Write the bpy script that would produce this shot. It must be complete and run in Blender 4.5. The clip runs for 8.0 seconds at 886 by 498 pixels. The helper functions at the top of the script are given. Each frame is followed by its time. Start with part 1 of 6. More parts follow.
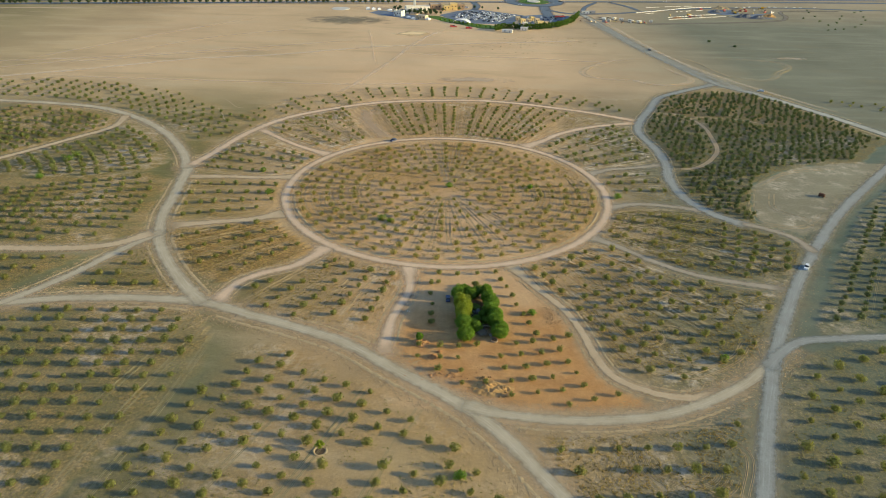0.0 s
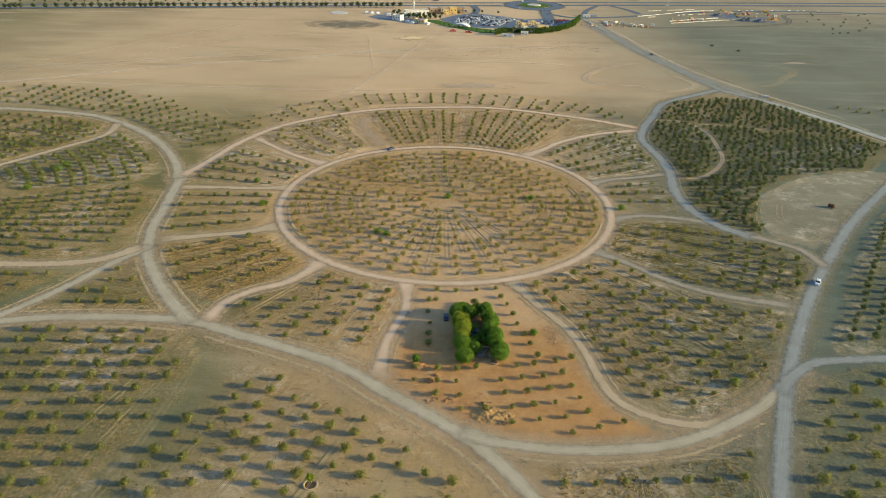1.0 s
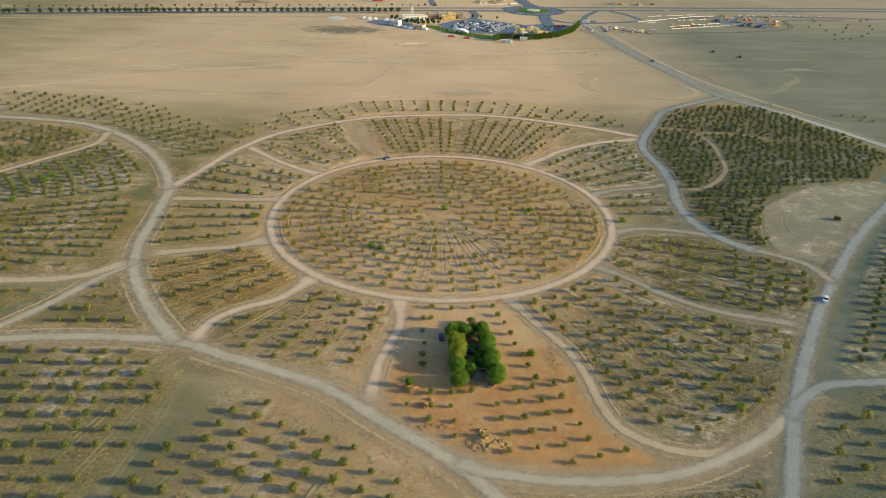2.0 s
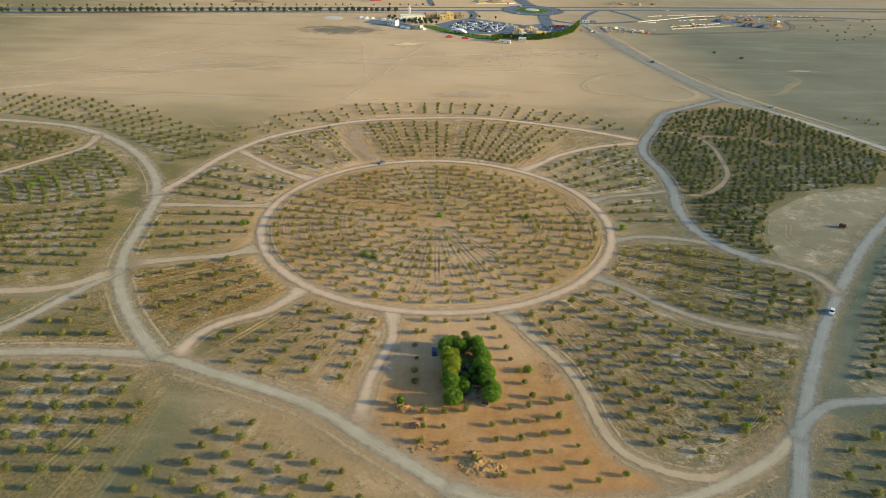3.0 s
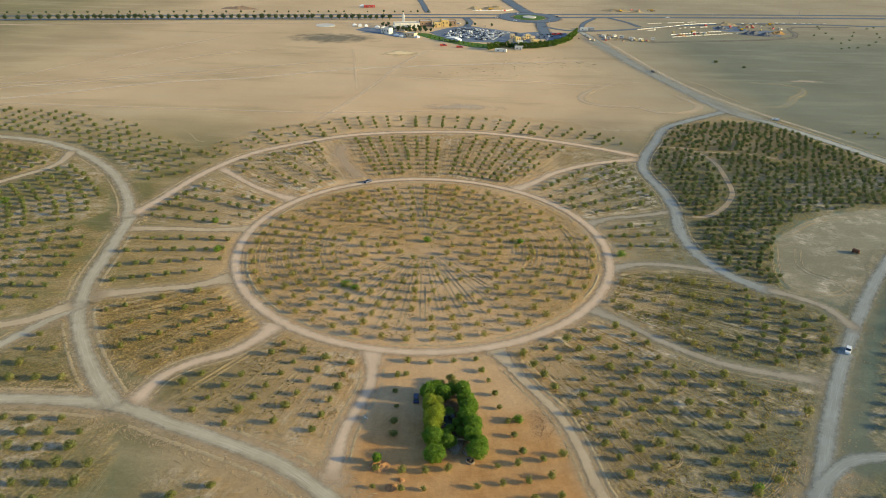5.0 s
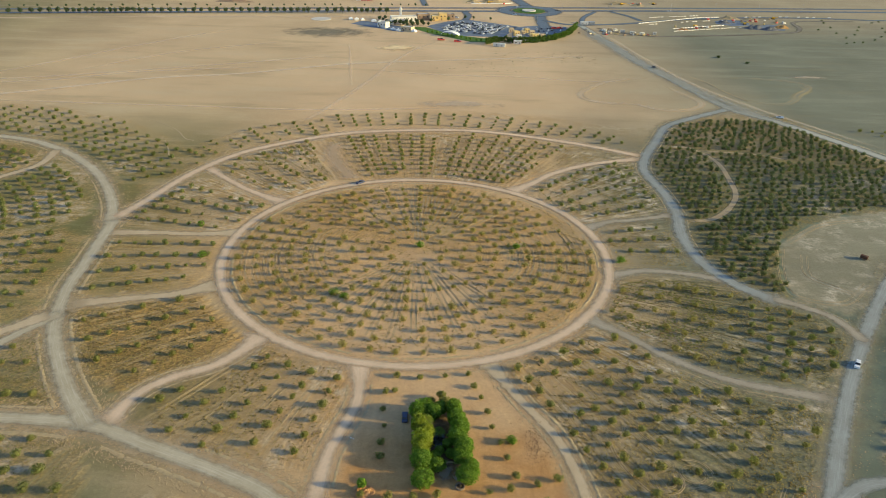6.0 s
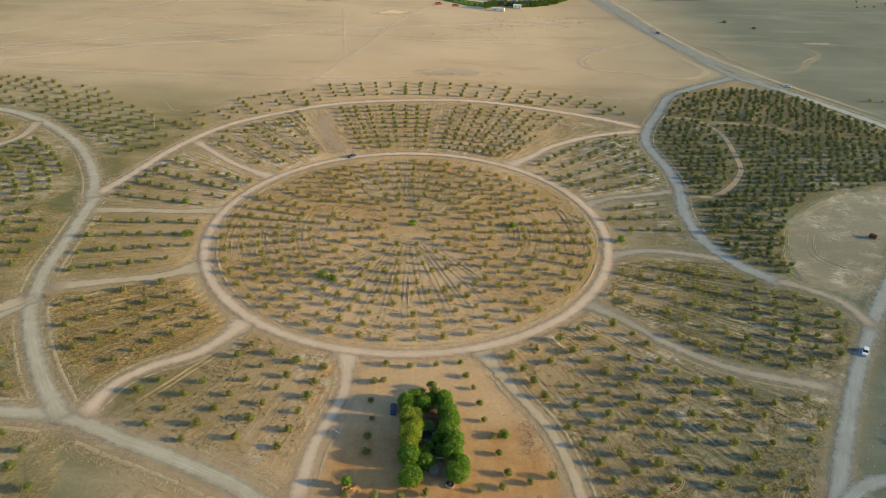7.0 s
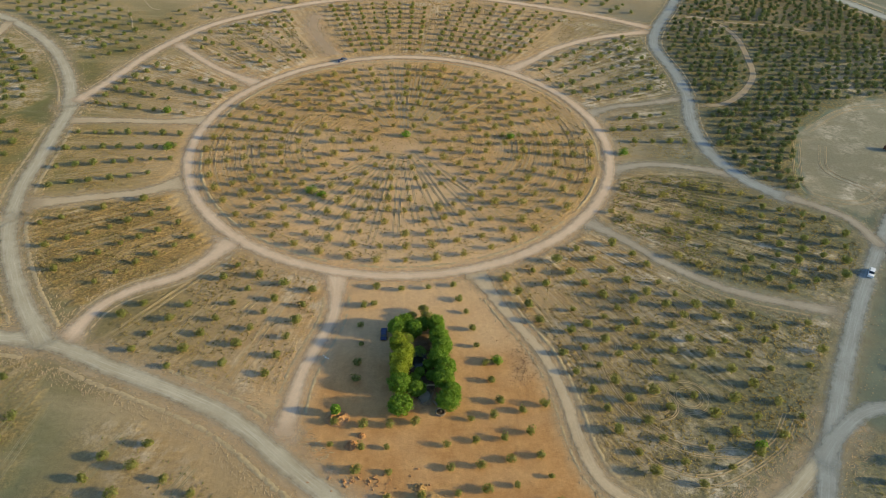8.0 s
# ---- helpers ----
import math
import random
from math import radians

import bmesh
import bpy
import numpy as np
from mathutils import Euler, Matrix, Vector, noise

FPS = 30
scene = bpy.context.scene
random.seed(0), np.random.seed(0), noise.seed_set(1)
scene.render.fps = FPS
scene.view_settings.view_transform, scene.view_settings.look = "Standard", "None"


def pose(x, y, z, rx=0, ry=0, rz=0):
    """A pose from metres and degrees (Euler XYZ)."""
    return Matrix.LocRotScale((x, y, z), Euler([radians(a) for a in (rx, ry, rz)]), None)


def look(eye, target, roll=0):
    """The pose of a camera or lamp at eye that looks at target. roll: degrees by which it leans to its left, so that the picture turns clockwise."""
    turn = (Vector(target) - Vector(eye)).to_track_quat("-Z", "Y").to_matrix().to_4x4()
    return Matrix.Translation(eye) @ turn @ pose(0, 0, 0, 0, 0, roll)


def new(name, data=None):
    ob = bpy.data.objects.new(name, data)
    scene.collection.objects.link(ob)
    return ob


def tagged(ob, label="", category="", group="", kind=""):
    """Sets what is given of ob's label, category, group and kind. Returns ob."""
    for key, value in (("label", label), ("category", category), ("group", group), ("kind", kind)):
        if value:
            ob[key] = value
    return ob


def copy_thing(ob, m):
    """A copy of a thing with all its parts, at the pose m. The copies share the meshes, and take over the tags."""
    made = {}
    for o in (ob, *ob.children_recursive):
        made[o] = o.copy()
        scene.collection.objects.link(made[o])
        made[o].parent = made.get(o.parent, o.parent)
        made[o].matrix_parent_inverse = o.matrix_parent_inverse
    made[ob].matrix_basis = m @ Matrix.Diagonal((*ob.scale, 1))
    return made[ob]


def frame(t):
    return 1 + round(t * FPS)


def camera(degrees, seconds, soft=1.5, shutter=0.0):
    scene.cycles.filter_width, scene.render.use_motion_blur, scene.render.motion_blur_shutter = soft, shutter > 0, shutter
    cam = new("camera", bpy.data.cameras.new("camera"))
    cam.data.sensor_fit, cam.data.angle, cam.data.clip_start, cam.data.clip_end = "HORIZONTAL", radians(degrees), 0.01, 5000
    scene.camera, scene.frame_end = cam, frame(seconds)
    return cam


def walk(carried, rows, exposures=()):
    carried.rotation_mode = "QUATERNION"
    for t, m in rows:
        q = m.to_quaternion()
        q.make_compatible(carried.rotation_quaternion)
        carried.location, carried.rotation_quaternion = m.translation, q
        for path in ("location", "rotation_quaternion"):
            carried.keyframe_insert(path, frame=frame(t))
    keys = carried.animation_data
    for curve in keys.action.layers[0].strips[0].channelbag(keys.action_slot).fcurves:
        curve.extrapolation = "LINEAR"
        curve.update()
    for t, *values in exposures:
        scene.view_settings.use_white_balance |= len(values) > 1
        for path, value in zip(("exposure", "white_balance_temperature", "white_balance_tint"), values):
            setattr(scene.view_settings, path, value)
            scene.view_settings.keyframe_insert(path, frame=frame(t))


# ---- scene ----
cam = camera(63.9, 8.0, soft=0.85)
PATH = [
    (0, (1.164, -0.275, 149.71), (1.156, 1.496, 148.782), 1.3),
    (0.5, (1.572, 5.802, 149.721), (1.563, 7.575, 148.794), 1.3),
    (1, (2.084, 11.807, 149.753), (2.074, 13.581, 148.83), 1.2),
    (1.5, (2.816, 17.453, 149.783), (2.806, 19.232, 148.87), 1.2),
    (3, (5.691, 32.994, 149.896), (5.683, 34.771, 148.978), 1.3),
    (3.5, (6.863, 38.506, 149.928), (6.855, 40.285, 149.013), 1.3),
    (4, (8.142, 44.396, 149.95), (8.134, 46.175, 149.036), 1.2),
    (4.5, (9.481, 50.607, 149.958), (9.473, 52.387, 149.048), 1.3),
    (5, (10.876, 57.019, 149.955), (10.869, 58.8, 149.047), 1.3),
    (6.5, (15.322, 76.672, 149.857), (15.315, 78.429, 148.901), 1.4),
    (7, (16.74, 83.077, 149.842), (16.734, 84.802, 148.829), 1.4),
    (7.5, (18.032, 89.319, 149.826), (18.027, 90.971, 148.7), 1.5),
    (7.9, (18.993, 94.29, 149.829), (18.988, 95.871, 148.604), 1.4),
    (8, (19.23, 95.532, 149.83), (19.229, 97.095, 148.582), 1.5),
]
walk(cam, [(t, look(eye, target, roll)) for t, eye, target, roll in PATH])

# ---- world, sun, exposure ----
SUN_ELEVATION, SUN_AZIMUTH = 14.8, -6.0   # degrees; azimuth from +x towards +y
sun_dir = Vector((math.cos(radians(SUN_ELEVATION)) * math.cos(radians(SUN_AZIMUTH)),
                  math.cos(radians(SUN_ELEVATION)) * math.sin(radians(SUN_AZIMUTH)),
                  math.sin(radians(SUN_ELEVATION))))
world = bpy.data.worlds.new("world")
scene.world = world
world.use_nodes = True
wn = world.node_tree
sky = wn.nodes.new("ShaderNodeTexSky")
sky.sky_type = "NISHITA"
sky.sun_disc = False
sky.sun_elevation = radians(SUN_ELEVATION)
sky.sun_rotation = radians(90 - SUN_AZIMUTH)
sky.dust_density = 1.1
sky.ozone_density = 3.0
wn.links.new(sky.outputs[0], wn.nodes["Background"].inputs[0])
wn.nodes["Background"].inputs[1].default_value = 0.15
sun_data = bpy.data.lights.new("sun", "SUN")
sun_data.energy = 3.9
sun_data.angle = radians(1.8)
sun_data.color = (1.0, 0.815, 0.37)
sun = new("sun", sun_data)
sun.matrix_world = look(sun_dir * 500, (0, 0, 0))
scene.view_settings.exposure = 0.71


# ---- small node helpers ----
def material(name, rough=0.9):
    m = bpy.data.materials.new(name)
    m.use_nodes = True
    b = m.node_tree.nodes["Principled BSDF"]
    b.inputs["Roughness"].default_value = rough
    b.inputs["Specular IOR Level"].default_value = 0.2
    return m, m.node_tree, b


def node(nt, kind, **settings):
    n = nt.nodes.new(kind)
    for key, value in settings.items():
        setattr(n, key, value)
    return n


def coords(nt):
    return node(nt, "ShaderNodeTexCoord").outputs["Object"]


def noise_of(nt, vec, scale, detail=4.0, rough=0.6, stretch=None):
    if stretch:
        mp = node(nt, "ShaderNodeMapping")
        mp.inputs["Scale"].default_value = stretch
        nt.links.new(vec, mp.inputs["Vector"])
        vec = mp.outputs[0]
    n = node(nt, "ShaderNodeTexNoise")
    n.inputs["Scale"].default_value = scale
    n.inputs["Detail"].default_value = detail
    n.inputs["Roughness"].default_value = rough
    nt.links.new(vec, n.inputs["Vector"])
    return n.outputs["Fac"]


def remap(nt, value, a, b, c=0.0, d=1.0, smooth=False):
    n = node(nt, "ShaderNodeMapRange")
    n.interpolation_type = "SMOOTHSTEP" if smooth else "LINEAR"
    nt.links.new(value, n.inputs[0])
    for i, v in enumerate((a, b, c, d)):
        n.inputs[i + 1].default_value = v
    return n.outputs[0]


def calc(nt, op, a, b=None, clamp=False):
    n = node(nt, "ShaderNodeMath", operation=op, use_clamp=clamp)
    for i, v in enumerate((a, b)):
        if v is None:
            continue
        if isinstance(v, (int, float)):
            n.inputs[i].default_value = v
        else:
            nt.links.new(v, n.inputs[i])
    return n.outputs[0]


def mix(nt, fac, a, b, blend="MIX"):
    n = node(nt, "ShaderNodeMix", data_type="RGBA", blend_type=blend)
    for sock, v in ((n.inputs[0], fac), (n.inputs[6], a), (n.inputs[7], b)):
        if isinstance(v, (int, float)):
            sock.default_value = v
        elif isinstance(v, tuple):
            sock.default_value = (*v, 1.0)
        else:
            nt.links.new(v, sock)
    return n.outputs[2]


def attribute(nt, name):
    return node(nt, "ShaderNodeAttribute", attribute_name=name)


def relief(nt, b, height, strength, distance):
    n = node(nt, "ShaderNodeBump")
    n.inputs["Strength"].default_value = strength
    n.inputs["Distance"].default_value = distance
    nt.links.new(height, n.inputs["Height"])
    nt.links.new(n.outputs[0], b.inputs["Normal"])


# ---- materials ----
def soil_material():
    m, nt, b = material("desert_soil", 0.95)
    v = coords(nt)
    soil = node(nt, "ShaderNodeSeparateColor")
    nt.links.new(attribute(nt, "soil").outputs["Color"], soil.inputs[0])
    red, weed, pale = soil.outputs
    # grey and olive tints: lens vignette and edge grading put into the soil colour
    vignette_grey = attribute(nt, "vignette_grey").outputs["Fac"]
    vignette_olive = attribute(nt, "vignette_olive").outputs["Fac"]
    # furrows and drag marks that run round or out from the planted circle
    mp = node(nt, "ShaderNodeMapping")
    mp.inputs["Location"].default_value = (-0.9, -353.5, 0)
    nt.links.new(v, mp.inputs["Vector"])
    turned = node(nt, "ShaderNodeMapping")
    turned.inputs["Rotation"].default_value = (0, 0, radians(8))
    nt.links.new(mp.outputs[0], turned.inputs["Vector"])
    xyz = node(nt, "ShaderNodeSeparateXYZ")
    nt.links.new(turned.outputs[0], xyz.inputs[0])
    ang = calc(nt, "ARCTAN2", xyz.outputs[1], xyz.outputs[0])
    rad = calc(nt, "SQRT", calc(nt, "ADD", calc(nt, "MULTIPLY", xyz.outputs[0], xyz.outputs[0]), calc(nt, "MULTIPLY", xyz.outputs[1], xyz.outputs[1])))
    out = node(nt, "ShaderNodeCombineXYZ")
    nt.links.new(calc(nt, "MULTIPLY", rad, 0.05), out.inputs[0])
    nt.links.new(calc(nt, "MULTIPLY", ang, 70.0), out.inputs[1])
    radial = noise_of(nt, out.outputs[0], 1.0, 4.0, 0.65)
    rnd = node(nt, "ShaderNodeCombineXYZ")
    nt.links.new(calc(nt, "MULTIPLY", rad, 0.9), rnd.inputs[0])
    nt.links.new(calc(nt, "MULTIPLY", ang, 3.0), rnd.inputs[1])
    circular = noise_of(nt, rnd.outputs[0], 1.0, 4.0, 0.65)
    steep = remap(nt, calc(nt, "DIVIDE", calc(nt, "ABSOLUTE", xyz.outputs[1]), calc(nt, "ADD", rad, 0.1)), 0.45, 0.8)
    steep = calc(nt, "MAXIMUM", steep, remap(nt, rad, 84.0, 88.0))
    fur = node(nt, "ShaderNodeMix")
    nt.links.new(steep, fur.inputs[0])
    nt.links.new(circular, fur.inputs[2])
    nt.links.new(radial, fur.inputs[3])
    blend = node(nt, "ShaderNodeMix")
    nt.links.new(remap(nt, rad, 178.0, 158.0), blend.inputs[0])
    nt.links.new(noise_of(nt, v, 0.5, 6.0, 0.7), blend.inputs[2])
    nt.links.new(fur.outputs[0], blend.inputs[3])
    furrow = blend.outputs[0]
    worked = calc(nt, "MULTIPLY", remap(nt, rad, 178.0, 158.0), calc(nt, "MAXIMUM", weed, calc(nt, "MAXIMUM", pale, 0.12)), True)
    wide = noise_of(nt, v, 0.012, 5.0, 0.55)
    streak = noise_of(nt, v, 0.02, 6.0, 0.62, (0.5, 2.2, 1.0))
    patch = noise_of(nt, v, 0.16, 7.0, 0.68)
    fine = noise_of(nt, v, 0.9, 6.0, 0.75)
    grit = noise_of(nt, v, 3.2, 4.0, 0.75)
    c = mix(nt, remap(nt, wide, 0.35, 0.65), (0.570, 0.402, 0.236), (0.670, 0.480, 0.284))
    c = mix(nt, vignette_olive, c, mix(nt, remap(nt, wide, 0.35, 0.65), (0.126, 0.124, 0.046), (0.186, 0.174, 0.067)))
    c = mix(nt, vignette_grey, c, mix(nt, remap(nt, wide, 0.35, 0.65), (0.090, 0.121, 0.091), (0.130, 0.168, 0.127)))
    c = mix(nt, remap(nt, streak, 0.50, 0.70, 0.0, 0.5), c, mix(nt, vignette_grey, (0.56, 0.45, 0.285), (0.255, 0.275, 0.195)))
    c = mix(nt, remap(nt, streak, 0.30, 0.46, 0.4, 0.0), c, (0.26, 0.215, 0.120))
    c = mix(nt, red, c, mix(nt, remap(nt, patch, 0.35, 0.65), (0.410, 0.212, 0.080), (0.535, 0.302, 0.122)))
    grass = calc(nt, "MULTIPLY", weed, remap(nt, calc(nt, "ADD", calc(nt, "MULTIPLY", patch, 0.5), calc(nt, "MULTIPLY", fine, 0.5)), 0.38, 0.55))
    straw = mix(nt, remap(nt, fine, 0.4, 0.62), (0.275, 0.165, 0.050), (0.510, 0.315, 0.104))
    # weeds take the same vignette darkening
    straw = mix(nt, calc(nt, "MULTIPLY", vignette_grey, 0.75), straw, mix(nt, remap(nt, fine, 0.4, 0.62), (0.082, 0.090, 0.040), (0.150, 0.152, 0.070)))
    c = mix(nt, grass, c, straw)
    chalk = calc(nt, "MULTIPLY", pale, remap(nt, calc(nt, "ADD", calc(nt, "MULTIPLY", patch, 0.72), calc(nt, "MULTIPLY", furrow, 0.28)), 0.46, 0.60))
    c = mix(nt, chalk, c, (0.60, 0.52, 0.41))
    c = mix(nt, calc(nt, "ADD", calc(nt, "MULTIPLY", calc(nt, "MAXIMUM", weed, pale), 0.55), 0.45, True), c, mix(nt, remap(nt, fine, 0.32, 0.68), (0.72, 0.71, 0.69), (1.22, 1.22, 1.22)), "MULTIPLY")
    c = mix(nt, 1.0, c, mix(nt, remap(nt, grit, 0.3, 0.7), (0.84, 0.84, 0.83), (1.12, 1.12, 1.12)), "MULTIPLY")
    c = mix(nt, worked, c, mix(nt, 1.0, c, mix(nt, remap(nt, furrow, 0.34, 0.66), (0.70, 0.68, 0.65), (1.26, 1.25, 1.22)), "MULTIPLY"))
    nt.links.new(c, b.inputs["Base Color"])
    rough = calc(nt, "ADD", calc(nt, "MULTIPLY", noise_of(nt, v, 0.45, 7.0, 0.72), calc(nt, "ADD", calc(nt, "MULTIPLY", weed, 0.9), 0.16)),
                 calc(nt, "ADD", calc(nt, "MULTIPLY", patch, 0.45), calc(nt, "MULTIPLY", calc(nt, "MULTIPLY", furrow, worked), 0.7)))
    relief(nt, b, rough, 0.8, 0.6)
    return m


def road_material(name, light, dark, lane, core=0.38, ragged=0.9):
    m, nt, b = material(name, 0.92)
    v = coords(nt)
    across = attribute(nt, "across").outputs["Fac"]
    along = attribute(nt, "along").outputs["Fac"]
    side = calc(nt, "ABSOLUTE", across)
    cv = node(nt, "ShaderNodeCombineXYZ")
    nt.links.new(calc(nt, "MULTIPLY", across, 5.0), cv.inputs[0])
    nt.links.new(calc(nt, "MULTIPLY", along, 0.05), cv.inputs[1])
    lanes = noise_of(nt, cv.outputs[0], 1.6, 4.0, 0.6)
    patch = noise_of(nt, v, 0.12, 5.0, 0.6)
    fine = noise_of(nt, v, 1.8, 5.0, 0.7)
    c = mix(nt, remap(nt, patch, 0.35, 0.65), dark, light)
    c = mix(nt, remap(nt, lanes, 0.5, 0.68, 0.0, 0.8), c, lane)
    c = mix(nt, 1.0, c, mix(nt, remap(nt, fine, 0.3, 0.7), (0.88, 0.88, 0.88), (1.08, 1.08, 1.08)), "MULTIPLY")
    nt.links.new(c, b.inputs["Base Color"])
    edge = calc(nt, "ADD", side, calc(nt, "MULTIPLY", calc(nt, "SUBTRACT", noise_of(nt, v, 0.35, 5.0, 0.65), 0.5), ragged))
    ends = attribute(nt, "ends").outputs["Fac"]
    nt.links.new(calc(nt, "MULTIPLY", remap(nt, edge, core, 1.02, 1.0, 0.0, True), ends), b.inputs["Alpha"])
    relief(nt, b, calc(nt, "ADD", calc(nt, "MULTIPLY", lanes, 0.5), fine), 0.3, 0.12)
    return m


def earth_material(name, light, dark, scale=0.8, strength=0.5):
    m, nt, b = material(name, 0.95)
    v = coords(nt)
    n1 = noise_of(nt, v, scale, 6.0, 0.65)
    c = mix(nt, remap(nt, n1, 0.35, 0.65), dark, light)
    nt.links.new(c, b.inputs["Base Color"])
    relief(nt, b, noise_of(nt, v, scale * 3, 5.0, 0.7), strength, 0.2)
    return m


def leaf_material(name, dark, light, dry=(0.34, 0.28, 0.12), dryness=0.15):
    m, nt, b = material(name, 0.75)
    rnd = node(nt, "ShaderNodeNewGeometry").outputs["Random Per Island"]
    tree = node(nt, "ShaderNodeObjectInfo").outputs["Random"]
    spot = noise_of(nt, coords(nt), 0.11, 2.0, 0.5)
    c = mix(nt, rnd, dark, light)
    c = mix(nt, remap(nt, spot, 0.4, 0.7, 0.0, dryness * 2), c, dry)
    c = mix(nt, remap(nt, tree, 0.0, 1.0, 0.0, dryness), c, dry)
    nt.links.new(c, b.inputs["Base Color"])
    thin = node(nt, "ShaderNodeBsdfTranslucent")
    nt.links.new(mix(nt, 1.0, c, (1.15, 1.25, 0.8), "MULTIPLY"), thin.inputs["Color"])
    both = node(nt, "ShaderNodeMixShader")
    both.inputs[0].default_value = 0.5
    nt.links.new(b.outputs[0], both.inputs[1])
    nt.links.new(thin.outputs[0], both.inputs[2])
    nt.links.new(both.outputs[0], nt.nodes["Material Output"].inputs["Surface"])
    return m


def plain_material(name, colour, rough=0.7, metal=0.0, vary=0.12, scale=1.5):
    m, nt, b = material(name, rough)
    n1 = noise_of(nt, coords(nt), scale, 4.0, 0.6)
    dark = tuple(x * (1 - vary) for x in colour)
    light = tuple(min(1.0, x * (1 + vary)) for x in colour)
    nt.links.new(mix(nt, remap(nt, n1, 0.3, 0.7), dark, light), b.inputs["Base Color"])
    b.inputs["Metallic"].default_value = metal
    if rough < 0.5:
        b.inputs["Specular IOR Level"].default_value = 0.5
    return m


SOIL = soil_material()
GRAVEL = road_material("gravel_road", (0.480, 0.420, 0.300), (0.405, 0.345, 0.235), (0.580, 0.528, 0.415), 0.20, 0.7)
# bluish grey of the east roads includes the lens vignette's cool darkening
GREY_GRAVEL = road_material("grey_gravel_road", (0.300, 0.315, 0.292), (0.255, 0.262, 0.236), (0.370, 0.392, 0.372), 0.25, 0.7)
SANDY = road_material("sandy_track", (0.655, 0.490, 0.338), (0.580, 0.425, 0.282), (0.700, 0.550, 0.395), 0.15, 0.7)
DUSTY = road_material("dusty_track", (0.385, 0.335, 0.255), (0.330, 0.280, 0.205), (0.440, 0.385, 0.300), 0.10, 0.8)
PALE_DUST = road_material("pale_dusty_road", (0.400, 0.402, 0.350), (0.345, 0.340, 0.285), (0.470, 0.475, 0.425), 0.10, 0.8)
SHOULDER = road_material("dusty_shoulder", (0.590, 0.440, 0.270), (0.500, 0.365, 0.215), (0.630, 0.480, 0.310), -0.05, 1.0)
DULL_SHOULDER = road_material("dusty_grey_shoulder", (0.400, 0.345, 0.220), (0.325, 0.280, 0.175), (0.450, 0.390, 0.255), -0.05, 1.0)
FAINT = road_material("faint_track", (0.84, 0.68, 0.49), (0.76, 0.60, 0.42), (0.88, 0.73, 0.54))
TRACK = road_material("worn_track", (0.52, 0.408, 0.265), (0.46, 0.352, 0.220), (0.56, 0.45, 0.30))
TARMAC = road_material("tarmac", (0.130, 0.172, 0.220), (0.110, 0.145, 0.185), (0.165, 0.205, 0.250))
COMPACT = road_material("compacted_lane", (0.21, 0.185, 0.145), (0.17, 0.150, 0.115), (0.25, 0.22, 0.18))
BERM = earth_material("loose_earth", (0.46, 0.36, 0.21), (0.33, 0.25, 0.14))
RUT = earth_material("rutted_sand", (0.44, 0.335, 0.19), (0.32, 0.235, 0.128))
RED_EARTH = earth_material("red_earth", (0.46, 0.25, 0.11), (0.32, 0.16, 0.07))
YELLOW_SAND = earth_material("yellow_sand", (0.44, 0.275, 0.115), (0.33, 0.195, 0.08))
BARK = plain_material("bark", (0.16, 0.115, 0.075), 0.9)
LEAF = leaf_material("grey_green_leaves", (0.150, 0.162, 0.048), (0.270, 0.278, 0.086))
LEAF_DRY = leaf_material("dusty_leaves", (0.185, 0.168, 0.052), (0.345, 0.305, 0.100), dryness=0.2)
LEAF_MID = leaf_material("olive_green_leaves", (0.105, 0.130, 0.042), (0.235, 0.265, 0.090), dryness=0.12)
LEAF_DARK = leaf_material("dark_leaves", (0.050, 0.080, 0.038), (0.122, 0.168, 0.082), dryness=0.10)
LEAF_LUSH = leaf_material("lush_leaves", (0.070, 0.150, 0.018), (0.230, 0.370, 0.050), (0.20, 0.24, 0.03), 0.10)
LEAF_YELLOW = leaf_material("yellow_green_leaves", (0.170, 0.220, 0.020), (0.400, 0.450, 0.060), (0.26, 0.26, 0.04), 0.10)
# lifted slightly, with distance haze put into the leaf colour
LEAF_FAR = leaf_material("street_tree_leaves", (0.045, 0.078, 0.042), (0.105, 0.150, 0.080), dryness=0.05)


# ---- geometry helpers ----
def place(name, me, parent=None, label=""):
    ob = new(name, me)
    if parent is not None:
        ob.parent = parent
    if label:
        tagged(ob, label)
    return ob


def part(name, bm, mat, parent, label=""):
    me = bpy.data.meshes.new(name)
    bm.to_mesh(me)
    bm.free()
    me.materials.append(mat)
    return place(name, me, parent, label)


def mesh_of(name, verts, faces, mat, smooth=False):
    """A mesh from numpy arrays; all faces have the same number of corners."""
    verts, faces = np.asarray(verts, np.float32), np.asarray(faces, np.int32)
    n, k = faces.shape
    me = bpy.data.meshes.new(name)
    me.vertices.add(len(verts))
    me.vertices.foreach_set("co", verts.ravel())
    me.loops.add(n * k)
    me.loops.foreach_set("vertex_index", faces.ravel())
    me.polygons.add(n)
    me.polygons.foreach_set("loop_start", np.arange(0, n * k, k, dtype=np.int32))
    me.polygons.foreach_set("use_smooth", np.full(n, smooth))
    me.update(calc_edges=True)
    me.materials.append(mat)
    return me


def floats(me, name, values):
    me.attributes.new(name, "FLOAT", "POINT").data.foreach_set("value", np.asarray(values, np.float32).ravel())


